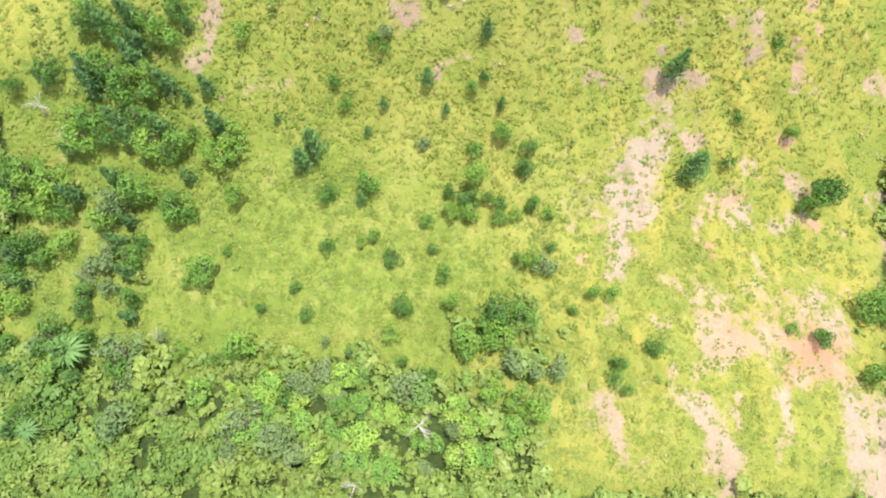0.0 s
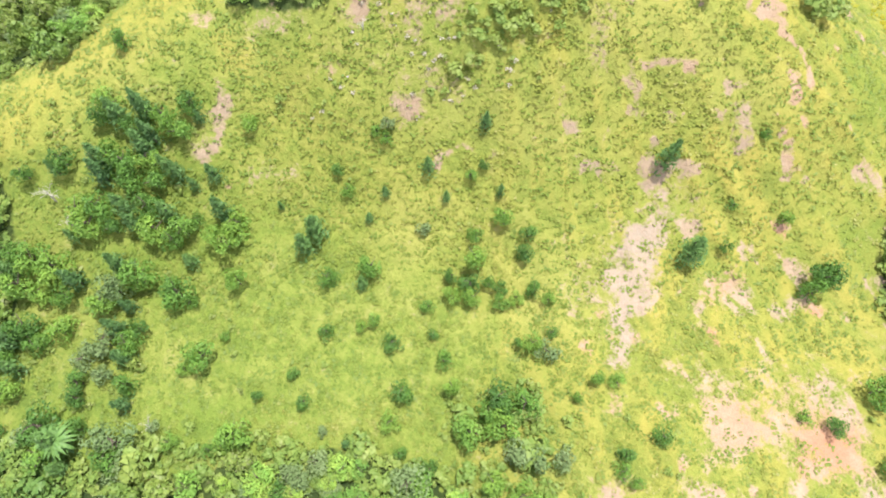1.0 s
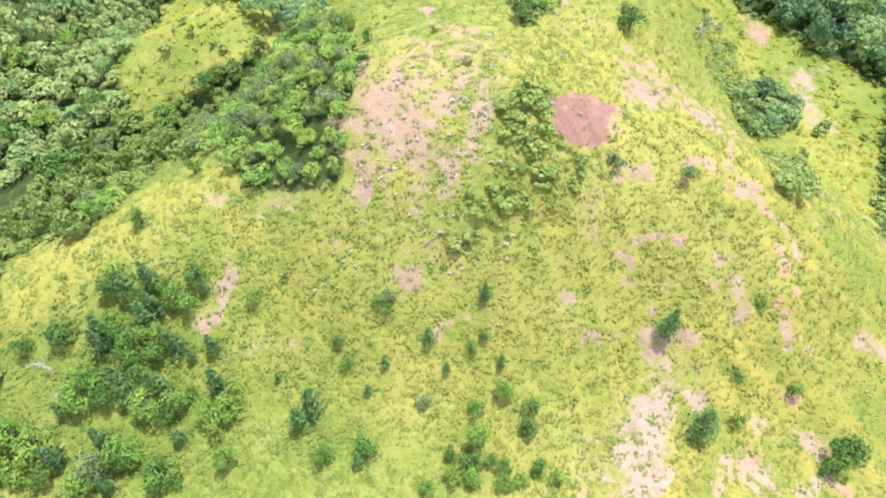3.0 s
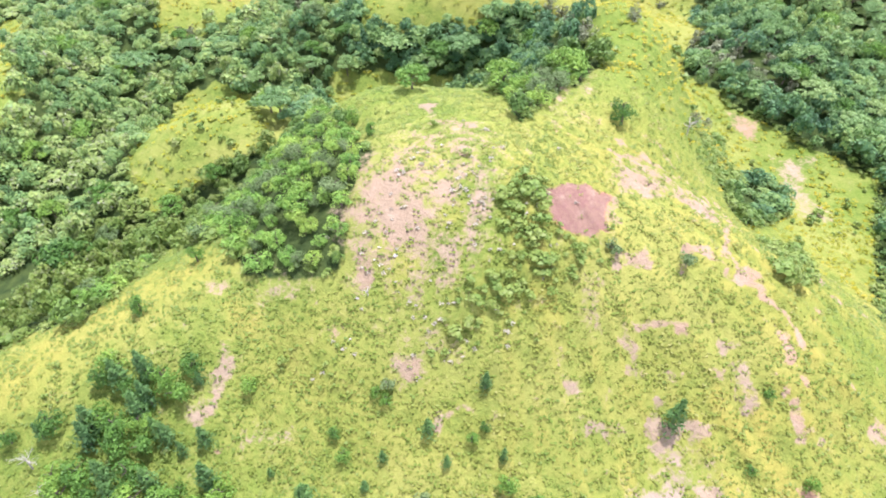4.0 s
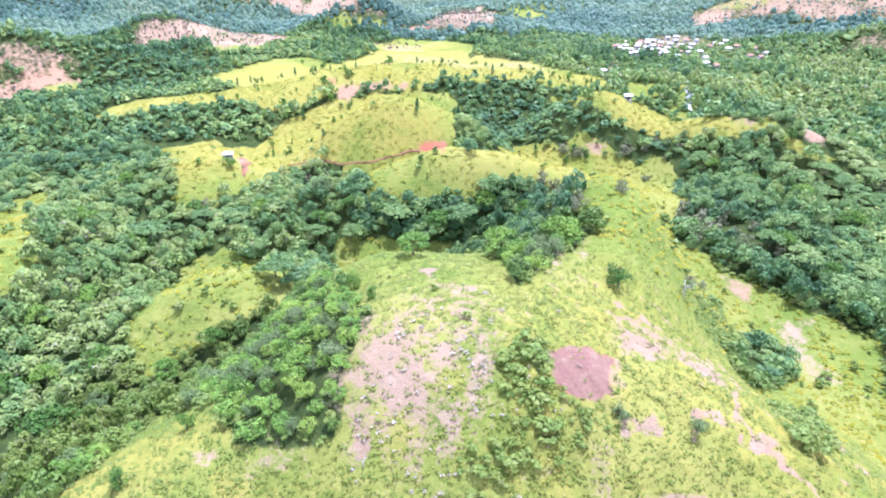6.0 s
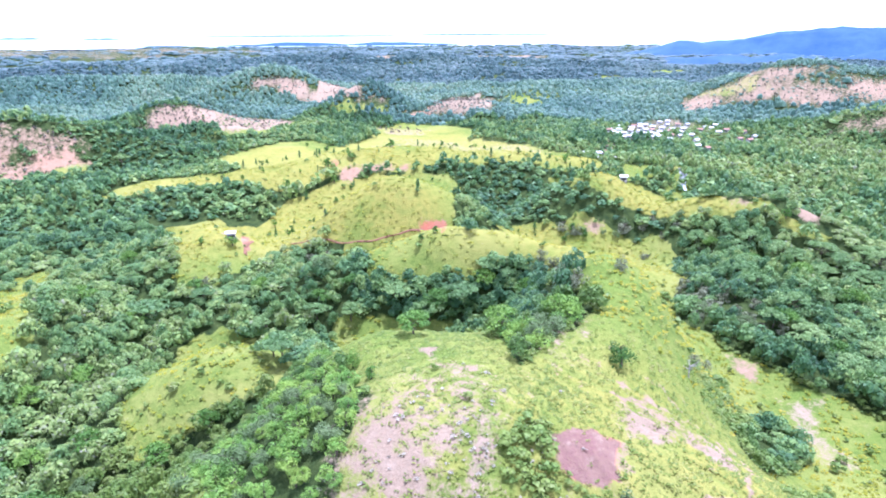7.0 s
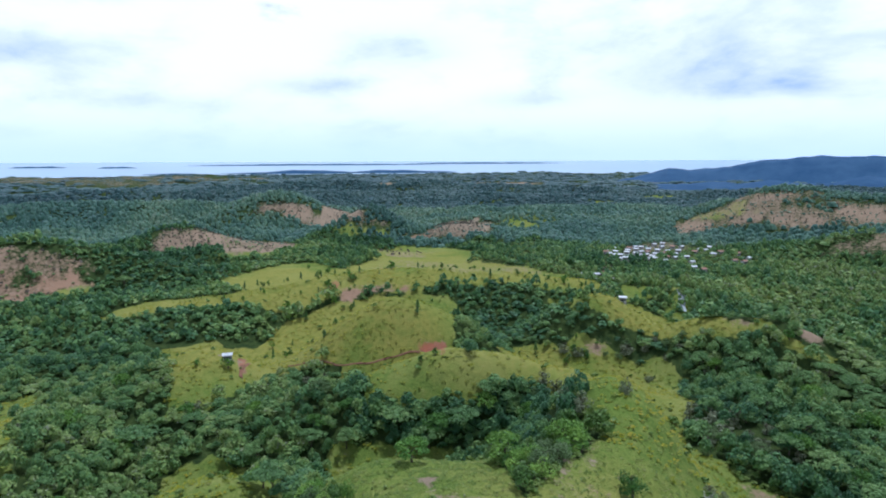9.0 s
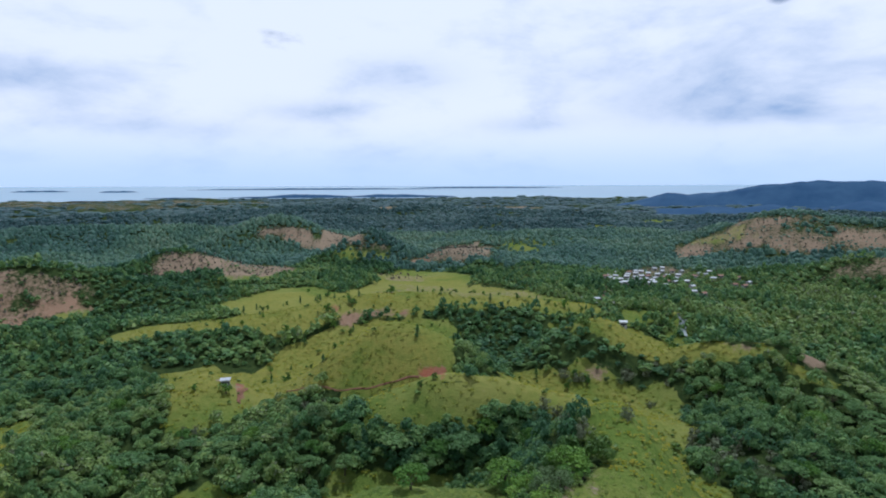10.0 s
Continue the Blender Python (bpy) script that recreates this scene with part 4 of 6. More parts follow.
UMBRELLA = [(117.7, 190.7, 11.0), (134.2, 245.9, 13.0), (182.2, 216.5, 14.0), (164.1, 209.7, 10.0), (164.8, 243.6, 13.0), (125.7, 168.0, 9.0), (123.2, 178.6, 13.0), (149.6, 195.3, 12.0), (128.7, 163.8, 11.0), (126.4, 253.1, 13.0), (159.4, 232.2, 12.0), (140.1, 215.8, 10.0), (134.4, 157.7, 12.0), (162.6, 198.6, 11.0), (168.9, 237.8, 11.0), (141.7, 261.4, 13.0), (149.2, 251.0, 14.0), (114.5, 213.7, 11.0), (179.2, 225.8, 14.0), (127.8, 198.4, 14.0), (139.0, 192.6, 9.0), (125.0, 230.2, 14.0), (145.1, 206.6, 9.0), (135.6, 178.1, 11.0), (121.8, 271.8, 13.0), (134.0, 227.0, 9.0), (124.8, 218.2, 13.0), (182.1, 240.7, 11.0), (136.5, 260.1, 12.0), (156.6, 244.5, 12.0)]
UMBRELLA_MORE = [(138.7, 170.7, 11.0), (172.2, 227.5, 11.0), (117.5, 234.2, 10.0), (173.4, 232.6, 10.0), (186.9, 237.1, 13.0), (156.3, 187.5, 11.0), (144.5, 166.7, 9.0), (150.3, 175.9, 11.0), (-98.0, 219.8, 10.0), (-133.5, 213.0, 9.0), (-114.4, 206.3, 14.0), (-78.4, 257.1, 9.0), (-67.6, 260.9, 9.0), (-82.1, 217.1, 9.0), (-47.8, 201.2, 11.0), (-67.2, 200.2, 11.0), (-34.8, 199.7, 11.0), (-46.1, 148.0, 14.0), (-126.0, 185.3, 9.0), (-123.7, 169.8, 9.0), (-106.6, 173.3, 11.0), (-18.2, 205.1, 13.0), (-225.9, 318.7, 9.0), (-246.6, 388.9, 11.0), (-265.8, 485.4, 14.0), (24.4, 211.3, 9.0), (7.2, 204.4, 13.0), (15.8, 212.0, 11.0), (-5.4, 199.6, 13.0)]
GREY = [(95.9, 209.7, 6.0), (104.2, 208.1, 5.5), (97.0, 201.9, 5.0), (129.0, 262.6, 5.0), (123.6, 268.7, 5.0), (118.1, 287.7, 6.0), (110.6, 300.4, 5.0), (96.6, 298.2, 6.0), (68.7, 297.0, 6.0), (47.2, 146.0, 4.0), (101.7, 279.4, 3.5), (106.6, 178.4, 5.0), (131.8, 244.1, 5.0), (66.1, 136.2, 3.5), (38.1, 216.2, 5.0), (42.9, 211.3, 5.0), (36.3, 149.7, 4.0), (-53.7, 255.9, 9.0), (-62.7, 259.2, 7.0), (-103.7, 227.7, 8.0), (-100.1, 229.6, 7.0), (-111.8, 184.1, 6.0), (-154.8, 203.5, 6.0), (115.8, 222.5, 5.0), (107.5, 222.1, 5.0), (108.0, 198.0, 6.0), (111.1, 287.0, 5.0), (120.6, 277.7, 5.0)]
GREY_EDGE = [(94.4, 217.0, 6), (97.0, 210.9, 6), (103.0, 216.3, 6.5), (102.3, 205.1, 6), (108.1, 209.9, 5.5), (108.8, 200.7, 5), (94.2, 199.1, 5), (110.3, 194.0, 5), (112.2, 187.9, 5), (99.3, 225.6, 6), (108.1, 227.1, 6), (116.7, 203.1, 5), (114.1, 220.1, 6), (118.4, 186.3, 5), (38.2, 219.4, 6), (42.9, 217.0, 6), (35.8, 164.2, 6), (36.1, 147.4, 5.5), (69.6, 296.8, 7), (94.7, 297.6, 7), (47.1, 147.5, 3.5), (99.7, 279.0, 3.5), (104.2, 297.6, 6), (63.3, 301.5, 6), (74.9, 149.1, 3.5), (65.1, 135.8, 3.5)]
VILLAGE = [(239.1, 694.3), (234.1, 647.3), (263.1, 699.3), (294.7, 793.4), (238.0, 707.9), (202.2, 652.1), (281.4, 785.9), (191.2, 677.1), (250.2, 657.7), (227.2, 646.7), (281.3, 758.4), (222.3, 712.3), (196.9, 697.4), (261.6, 719.4), (229.0, 730.8), (193.6, 644.7), (208.9, 692.4), (241.2, 763.0), (232.3, 694.4), (202.8, 692.4), (259.1, 770.8), (268.8, 706.5), (240.5, 734.9), (204.7, 639.7), (220.0, 691.4), (249.4, 693.7), (245.5, 707.8), (203.3, 718.3), (242.6, 681.7), (258.1, 741.1), (229.1, 702.6), (228.7, 672.0), (210.5, 719.0), (251.2, 770.7)]
HAMLET = [(269.3, 682.6), (303.5, 750.3), (282.0, 706.7), (240.4, 631.9), (266.1, 627.7), (245.4, 574.6), (247.6, 558.1), (319.1, 716.8), (332.8, 735.4), (313.7, 720.4), (325.7, 691.3), (346.7, 744.0), (337.3, 674.5), (316.8, 638.8), (323.5, 630.3), (341.1, 656.3), (354.2, 729.9), (297.6, 695.5), (292.0, 750.2), (258.0, 653.8), (273.3, 660.3), (307.1, 669.3), (194.6, 704.5), (220.9, 753.1)]
# ---- mesh helpers ----
def mesh_of(name, verts, faces, material, tint=None, smooth=False):
    """A mesh from arrays: faces all of one size."""
    verts, faces = np.asarray(verts, np.float32), np.asarray(faces, np.int32)
    me = bpy.data.meshes.new(name)
    me.vertices.add(len(verts))
    me.vertices.foreach_set("co", verts.ravel())
    k = faces.shape[1]
    me.loops.add(faces.size)
    me.loops.foreach_set("vertex_index", faces.ravel())
    me.polygons.add(len(faces))
    me.polygons.foreach_set("loop_start", np.arange(0, faces.size, k, dtype=np.int32))
    me.polygons.foreach_set("use_smooth", np.full(len(faces), smooth))
    if tint is not None:
        at = me.attributes.new("tint", "FLOAT", "POINT")
        at.data.foreach_set("value", np.asarray(tint, np.float32))
    me.materials.append(material)
    me.update(calc_edges=True)
    me.validate()
    return me


def part(name, me, parent, label=""):
    ob = new(name, me)
    ob.parent = parent
    return tagged(ob, label)


# ---- the ground, one sheet to the horizon ----
az = np.radians(np.concatenate([np.arange(-54, 54, 0.33), np.arange(54, 306, 2.4)]))
rings, r = [], 0.5
while r < 4300:      # rings widen with distance
    rings.append(r)
    r += max(0.36, r * (0.0085 if r < 320 else 0.013 if r < 750 else 0.022))
rings = np.array(rings)
nr, na = len(rings), len(az)
gx, gy = rings[:, None] * np.sin(az), rings[:, None] * np.cos(az)
gz = height(gx, gy)
cover = cover_at(gx, gy)
tuft = (rough(gx, gy, 1.6, 61, 3) - 0.5) * 0.55 * (cover[:, 0].reshape(nr, na) * (1 - cover[:, 1].reshape(nr, na))) * np.clip(2 - rings[:, None] / 120, 0, 1)
gz = gz + tuft
verts = np.concatenate([np.stack([gx, gy, gz], -1).reshape(-1, 3), [[0, 0, float(height(0.0, 0.0))]]])
i, j = np.meshgrid(np.arange(nr - 1), np.arange(na), indexing="ij")
jn = (j + 1) % na
quads = np.stack([i * na + j, i * na + jn, (i + 1) * na + jn, (i + 1) * na + j], -1).reshape(-1, 4)
me = mesh_of("ground", verts, quads, HILLSIDE, smooth=True)
at = me.attributes.new("cover", "FLOAT_COLOR", "POINT")
rgba = np.concatenate([cover[:, :4], [[1, 0, 0, 0]]]).astype(np.float32)
at.data.foreach_set("color", rgba.ravel())
bm = bmesh.new()
bm.from_mesh(me)
bm.verts.ensure_lookup_table()
hub = bm.verts[len(bm.verts) - 1]
for k in range(na):
    bm.faces.new((hub, bm.verts[(k + 1) % na], bm.verts[k])).smooth = True
bm.to_mesh(me)
bm.free()
ground = tagged(new("ground", me), "grassy tropical hills with bare red soil and woods", "ground", kind="structure")

# ---- sea beyond the coast, with low islands, and far hills ----
a = np.radians(np.arange(0, 360, 3.0))
rr = (3420.0, 3900.0, 4400.0, 4960.0)
zz = (49.0, 70.0, 93.0, 118.5)
sv = np.concatenate([np.stack([r * np.sin(a), r * np.cos(a), np.full(len(a), z)], -1) for r, z in zip(rr, zz)])
sf = [(k * 120 + q, k * 120 + (q + 1) % 120, (k + 1) * 120 + (q + 1) % 120, (k + 1) * 120 + q) for k in range(3) for q in range(120)]
tagged(new("water", mesh_of("water", sv, sf, SEA, smooth=True)), "pale calm sea under a hazy sky", "sea", kind="structure")


def range_of_hills(name, a0, a1, r, base, tops, seed, deep=260.0):
    """A long low range between two bearings, with a crest that wanders."""
    n = 160
    t = np.linspace(0, 1, n)
    b = np.radians(a0 + (a1 - a0) * t)
    crest = np.interp(t, np.linspace(0, 1, len(tops)), tops)
    crest = crest + (rough(t * 1000, t * 0, 75, seed, 4) - 0.5) * np.minimum(26, crest * 0.7) * np.minimum(1, 12 * np.minimum(t, 1 - t))
    rows = []
    for k, (off, part_h) in enumerate(((-deep, 0.0), (-deep * 0.55, 0.45), (-deep * 0.2, 0.85), (0, 1.0), (deep * 0.5, 0.3), (deep, 0.0))):
        w = (rough(t * 1000, t * 0 + 50 * k, 60, seed + k, 3) - 0.5) * 0.35 * (0 < part_h < 1)
        rows.append(np.stack([(r + off) * np.sin(b), (r + off) * np.cos(b), base - 6 + (crest + 6) * np.clip(part_h + w, 0, 1)], -1))
    v = np.concatenate(rows)
    f = [(k * n + q, k * n + q + 1, (k + 1) * n + q + 1, (k + 1) * n + q) for k in range(5) for q in range(n - 1)]
    return tagged(new(name, mesh_of(name, v, f, HAZE_HILL, smooth=True)), "distant forested hills on the coast, tinted blue for haze", "hills", kind="structure")


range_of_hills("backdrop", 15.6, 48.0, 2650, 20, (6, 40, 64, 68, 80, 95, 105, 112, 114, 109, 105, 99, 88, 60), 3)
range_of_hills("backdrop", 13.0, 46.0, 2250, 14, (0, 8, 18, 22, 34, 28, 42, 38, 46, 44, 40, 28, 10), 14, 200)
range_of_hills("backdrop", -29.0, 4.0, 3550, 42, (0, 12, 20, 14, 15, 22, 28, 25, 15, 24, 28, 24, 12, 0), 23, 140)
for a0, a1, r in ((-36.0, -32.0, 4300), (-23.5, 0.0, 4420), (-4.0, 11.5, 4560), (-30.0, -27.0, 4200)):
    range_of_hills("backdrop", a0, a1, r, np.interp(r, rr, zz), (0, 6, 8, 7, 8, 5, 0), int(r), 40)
# ---- growing things ----
def tube(points, radii, sides=5):
    """A tapering limb along the points, closed at its tip."""
    v, f = [], []
    pts = [Vector(p) for p in points]
    for k, (p, r) in enumerate(zip(pts, radii)):
        d = (pts[min(k + 1, len(pts) - 1)] - pts[max(k - 1, 0)]).normalized()
        s = d.orthogonal().normalized()
        c = d.cross(s)
        for q in range(sides):
            w = 2 * math.pi * q / sides
            v.append(p + (s * math.cos(w) + c * math.sin(w)) * r)
    for k in range(len(pts) - 1):
        for q in range(sides):
            n = (q + 1) % sides
            f.append((k * sides + q, k * sides + n, (k + 1) * sides + n, (k + 1) * sides + q))
    return np.array([tuple(p) for p in v]), np.array(f)


def joined(pieces):
    """Arrays of verts and faces of several pieces as one."""
    vs, fs, n = [], [], 0
    for v, f in pieces:
        vs.append(v)
        fs.append(f + n)
        n += len(v)
    return np.concatenate(vs), np.concatenate(fs)


def limbs(rng, h, spread, n, thick=0.045, bare=False):
    """A trunk with n limbs; a bare tree has twigs too."""
    lean = rng.uniform(-0.06, 0.06, 2) * h
    top = np.array([lean[0], lean[1], h * (0.8 if bare else 0.62)])
    out = [tube([(0, 0, -0.3), tuple(top * 0.45 + rng.uniform(-0.03, 0.03, 3) * h), tuple(top)], [thick * h, thick * h * 0.7, thick * h * 0.25], 6)]
    for _ in range(n):
        k = rng.uniform(0.35, 0.95)
        w = rng.uniform(0, 2 * math.pi)
        d = np.array([math.cos(w), math.sin(w), rng.uniform(0.35, 0.9)])
        a = top * k
        b = a + d * spread * rng.uniform(0.5, 0.9)
        mid = (a + b) / 2 + rng.uniform(-0.1, 0.1, 3) * spread
        out.append(tube([tuple(a), tuple(mid), tuple(b)], [thick * h * 0.4, thick * h * 0.25, thick * h * 0.08], 4))
        if bare:
            for _ in range(4):
                e = mid + (b - mid) * rng.uniform(0, 1)
                out.append(tube([tuple(e), tuple(e + (d + rng.uniform(-0.8, 0.8, 3)) * spread * 0.35)], [thick * h * 0.12, thick * h * 0.03], 3))
    return joined(out)


def cards(rng, centres, outward, size, up=0.25, slim=0.6):
    """Leaf sprays: a bent four-sided leaf mass at each centre, facing roughly outward."""
    n = len(centres)
    nrm = outward + rng.normal(0, 0.45, (n, 3)) + np.array([0, 0, up])
    nrm /= np.linalg.norm(nrm, axis=1, keepdims=True) + 1e-9
    ref = rng.normal(0, 1, (n, 3))
    a = np.cross(nrm, ref)
    a /= np.linalg.norm(a, axis=1, keepdims=True) + 1e-9
    b = np.cross(nrm, a)
    s = size * rng.uniform(0.6, 1.35, (n, 1))
    droop = nrm * s * 0.35
    v = np.stack([centres - a * s - droop, centres - b * s * slim, centres + a * s - droop, centres + b * s * slim], 1).reshape(-1, 3)
    return v, np.arange(4 * n).reshape(-1, 4)


def sprays(rng, centres, outward, size):
    """Small pointed leaf sprays, three-sided, facing roughly outward."""
    n = len(centres)
    nrm = outward + rng.normal(0, 0.42, (n, 3)) + np.array([0, 0, 0.2])
    nrm /= np.linalg.norm(nrm, axis=1, keepdims=True) + 1e-9
    a = np.cross(nrm, rng.normal(0, 1, (n, 3)))
    a /= np.linalg.norm(a, axis=1, keepdims=True) + 1e-9
    b = np.cross(nrm, a)
    s = size * rng.uniform(0.6, 1.5, (n, 1))
    v = np.stack([centres + a * s * 1.25, centres - a * s * 0.7 + b * s * 0.85, centres - a * s * 0.7 - b * s * 0.85], 1).reshape(-1, 3)
    return v, np.arange(3 * n).reshape(-1, 3)


def broad_crown(rng, h, wide, lobes, n, size, low=0.16):
    """Sprays over several uneven lobes."""
    mids = []
    for k in range(lobes):
        w, q = rng.uniform(0, 2 * math.pi), math.sqrt(rng.uniform(0.02, 1))
        mids.append((math.cos(w) * q * wide * 0.66, math.sin(w) * q * wide * 0.66, h * rng.uniform(low, 0.84 - 0.3 * q), wide * rng.uniform(0.26, 0.5)))
    mids = np.array(mids)
    pick = rng.integers(0, lobes, n)
    d = rng.normal(0, 1, (n, 3))
    d[:, 2] = np.abs(d[:, 2]) * 1.1 - 0.35
    d /= np.linalg.norm(d, axis=1, keepdims=True)
    r = mids[pick, 3:4] * rng.uniform(0.72, 1.08, (n, 1))
    c = mids[pick, :3] + d * r * np.array([1, 1, 0.85])
    c[:, 2] = np.maximum(c[:, 2], h * 0.05)
    v, f = cards(rng, c, d * 1.9, size)
    t = np.repeat(np.clip(rng.uniform(0, 1, lobes)[pick] * 0.55 + rng.uniform(0, 0.45, n), 0, 1), 4)
    return v, f, t


def conifer_crown(rng, h, wide, n, size):
    k = rng.uniform(0, 1, n) ** 0.75
    w = rng.uniform(0, 2 * math.pi, n)
    tier = 0.75 + 0.25 * np.cos(k * 34)
    r = wide * (1.02 - k) ** 0.85 * tier * rng.uniform(0.3, 1.15, n)
    d = np.stack([np.cos(w), np.sin(w), np.full(n, 0.25)], -1)
    c = np.stack([np.cos(w) * r, np.sin(w) * r, h * (0.08 + 0.92 * k) - r * 0.12], -1)
    v, f = cards(rng, c, d, size * 1.25, 0.5, 0.24)
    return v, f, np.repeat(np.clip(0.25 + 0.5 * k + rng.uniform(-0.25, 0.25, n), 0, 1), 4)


def palm_crown(rng, h, wide, fronds=24):
    pieces = []
    for q in range(fronds):
        w = 2 * math.pi * q / fronds + rng.uniform(-0.2, 0.2)
        rise = rng.uniform(0.15, 0.75)
        prev = None
        for k in np.linspace(0.08, 1, 7):
            p = np.array([math.cos(w) * wide * k, math.sin(w) * wide * k, h * 0.62 + wide * (rise * k - 0.85 * k * k)])
            s = np.array([-math.sin(w), math.cos(w), -0.25]) * wide * 0.085 * math.sin(math.pi * min(1, k + 0.12)) + 0.01
            if prev is not None:
                a, b = prev
                pieces.append((np.array([a, a + b * 1.0, p + s, p]), np.array([[0, 1, 2, 3]])))
                b2, s2 = b * np.array([-1, -1, 1]), s * np.array([-1, -1, 1])
                pieces.append((np.array([a + b2, a, p, p + s2]), np.array([[0, 1, 2, 3]])))
            prev = (p, s)
    v, f = joined(pieces)
    return v, f, rng.uniform(0, 1, len(v))


def tree_model(name, kind, seed, label, category="tree", group="", leafy=1.0):
    """One tree of unit kind, 4 m high, kept as the first of its copies."""
    rng = np.random.default_rng(seed)
    h = 4.0
    top = tagged(new(name), label, category, group)
    if kind in ("broad", "edge"):
        tv, tf = limbs(rng, h, 1.1, 5)
        cv, cf, ct = broad_crown(rng, h, 1.75, 13, int(800 * leafy), 0.135 / math.sqrt(leafy))
        mat = LEAF if kind == "broad" else EDGE_LEAF
    elif kind == "pale":
        tv, tf = limbs(rng, h, 1.2, 7, 0.035)
        cv, cf, ct = broad_crown(rng, h, 1.9, 12, int(620 * leafy), 0.16 / math.sqrt(leafy))
        mat = PALE_LEAF
    elif kind == "grey":
        tv, tf = limbs(rng, h, 1.4, 12, 0.03)
        cv, cf, ct = broad_crown(rng, h, 1.7, 12, int(620 * leafy), 0.13 / math.sqrt(leafy), 0.05)
        mat = GREY_LEAF
    elif kind == "conifer":
        tv, tf = limbs(rng, h * 1.25, 0.6, 4, 0.028)
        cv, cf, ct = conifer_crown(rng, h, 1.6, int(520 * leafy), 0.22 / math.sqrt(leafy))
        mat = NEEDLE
    elif kind == "palm":
        tv, tf = tube([(0, 0, -0.3), (0.1, 0.05, 1.3), (0.15, 0.1, 2.5)], [0.16, 0.12, 0.1], 7)
        cv, cf, ct = palm_crown(rng, h, 1.8)
        mat = NEEDLE
    elif kind == "shrub":
        tv, tf = limbs(rng, h * 0.7, 1.2, 7, 0.03)
        cv, cf, ct = broad_crown(rng, h * 0.9, 2.0, 7, 300, 0.26, 0.0)
        mat = PALE_LEAF
    else:
        tv, tf = limbs(rng, h, 2.0, 14, 0.04, bare=True)
        part("trunk", mesh_of("trunk", tv, tf, DEADWOOD), top, "bleached bare trunk and limbs")
        return top
    part("trunk", mesh_of("trunk", tv, tf, BARK), top)
    part("crown", mesh_of("crown", cv, cf, mat, ct), top)
    return top


LABELS = {
    "broad": "small dark green broadleaf tree on the grassy slope",
    "pale": "spreading tree with grey-green leaves among bushes",
    "grey": "thin grey twiggy tree on the ridge's edge",
    "conifer": "young dark green pine tree on the grassy slope",
    "palm": "low palm with drooping green fronds among bushes",
    "shrub": "low grey-green shrub in yellow grass",
    "dead": "bleached dead tree with bare pale limbs"}
NAMES = {"broad": "tree", "pale": "pale_tree", "grey": "twiggy_tree", "conifer": "pine_tree", "palm": "palm_tree", "shrub": "shrub", "dead": "dead_tree"}
GROUPS = {"broad": "lone trees on the slope", "pale": "pale trees", "grey": "grey twiggy trees", "conifer": "young pines on the slope", "palm": "low palms", "shrub": "low shrubs", "dead": "dead trees"}
rng = np.random.default_rng(11)


def plant(models, x, y, h, broad=1.0):
    """Stands the next copy of one of the models at x, y; the first call of each uses the model itself."""
    m = models[int(rng.integers(len(models)))]
    s = h / 4.0
    z = float(height(x, y))
    wide = s * broad * rng.uniform(0.85, 1.2)
    turn = Matrix.Rotation(rng.uniform(0, 6.28), 4, "Z") @ Matrix.Rotation(rng.uniform(-0.06, 0.06), 4, "X")
    if m.get("used"):
        m = copy_thing(m, Matrix.Identity(4))
    else:
        m["used"] = 1
    m.matrix_basis = Matrix.Translation((x, y, z - 0.05)) @ turn @ Matrix.Diagonal((wide, wide, s, 1))
    return m


MODELS = {}
for kind, count in (("broad", 5), ("pale", 3), ("grey", 3), ("conifer", 4), ("palm", 2), ("shrub", 2), ("dead", 3)):
    MODELS[kind] = [tree_model(NAMES[kind], kind, 100 + 7 * k + len(kind), LABELS[kind], "shrub" if kind == "shrub" else "tree", GROUPS[kind]) for k in range(count)]
FAR_MODELS = {}
for kind in ("broad", "conifer", "pale", "grey"):
    FAR_MODELS[kind] = [tree_model(NAMES[kind], kind, 160 + 7 * k + len(kind), LABELS[kind].replace("slope", "ridge"), "tree", GROUPS[kind].replace("slope", "ridges"), 0.3) for k in range(2)]
for kind, places in (("conifer", CONIFER), ("shrub", SHRUB), ("broad", BROAD + BROAD_FAR), ("pale", PALE), ("grey", GREY + [(x, y, h * 1.3) for x, y, h in GREY_EDGE]), ("palm", PALM), ("dead", DEAD)):
    for x, y, h in places:
        plant(FAR_MODELS[kind] if kind in FAR_MODELS and math.hypot(x, y) > 170 else MODELS[kind], x, y, h * (1.0 if kind == "dead" else 1.45 if math.hypot(x, y) < 140 else 1.0))
for x, y, wide in YOUNG_PINES:
    plant(MODELS["conifer"], x, y, wide * 1.5)
for x, y, wide in SLOPE_TREES + LOWER_TREES + SCATTERED_TREES:
    plant(MODELS["broad"], x, y, wide * 1.2)
for k, (x, y, wide) in enumerate(FLANK_TOP + FLANK_MIDDLE + FLANK_FOOT):
    plant(MODELS["conifer" if k % 3 == 1 else "broad"], x, y, wide * 1.15)
for x, y, wide in PALE_TREES:
    plant(MODELS["pale"], x, y, wide * 1.05)


def scatter(spacing, x0, x1, y0, y1, seed):
    """Jittered places over a rectangle of the plan."""
    g = np.random.default_rng(seed)
    x, y = np.meshgrid(np.arange(x0, x1, spacing), np.arange(y0, y1, spacing))
    x = x.ravel() + g.uniform(-0.5, 0.5, x.size) * spacing
    y = y.ravel() + g.uniform(-0.5, 0.5, y.size) * spacing
    return x, y, g


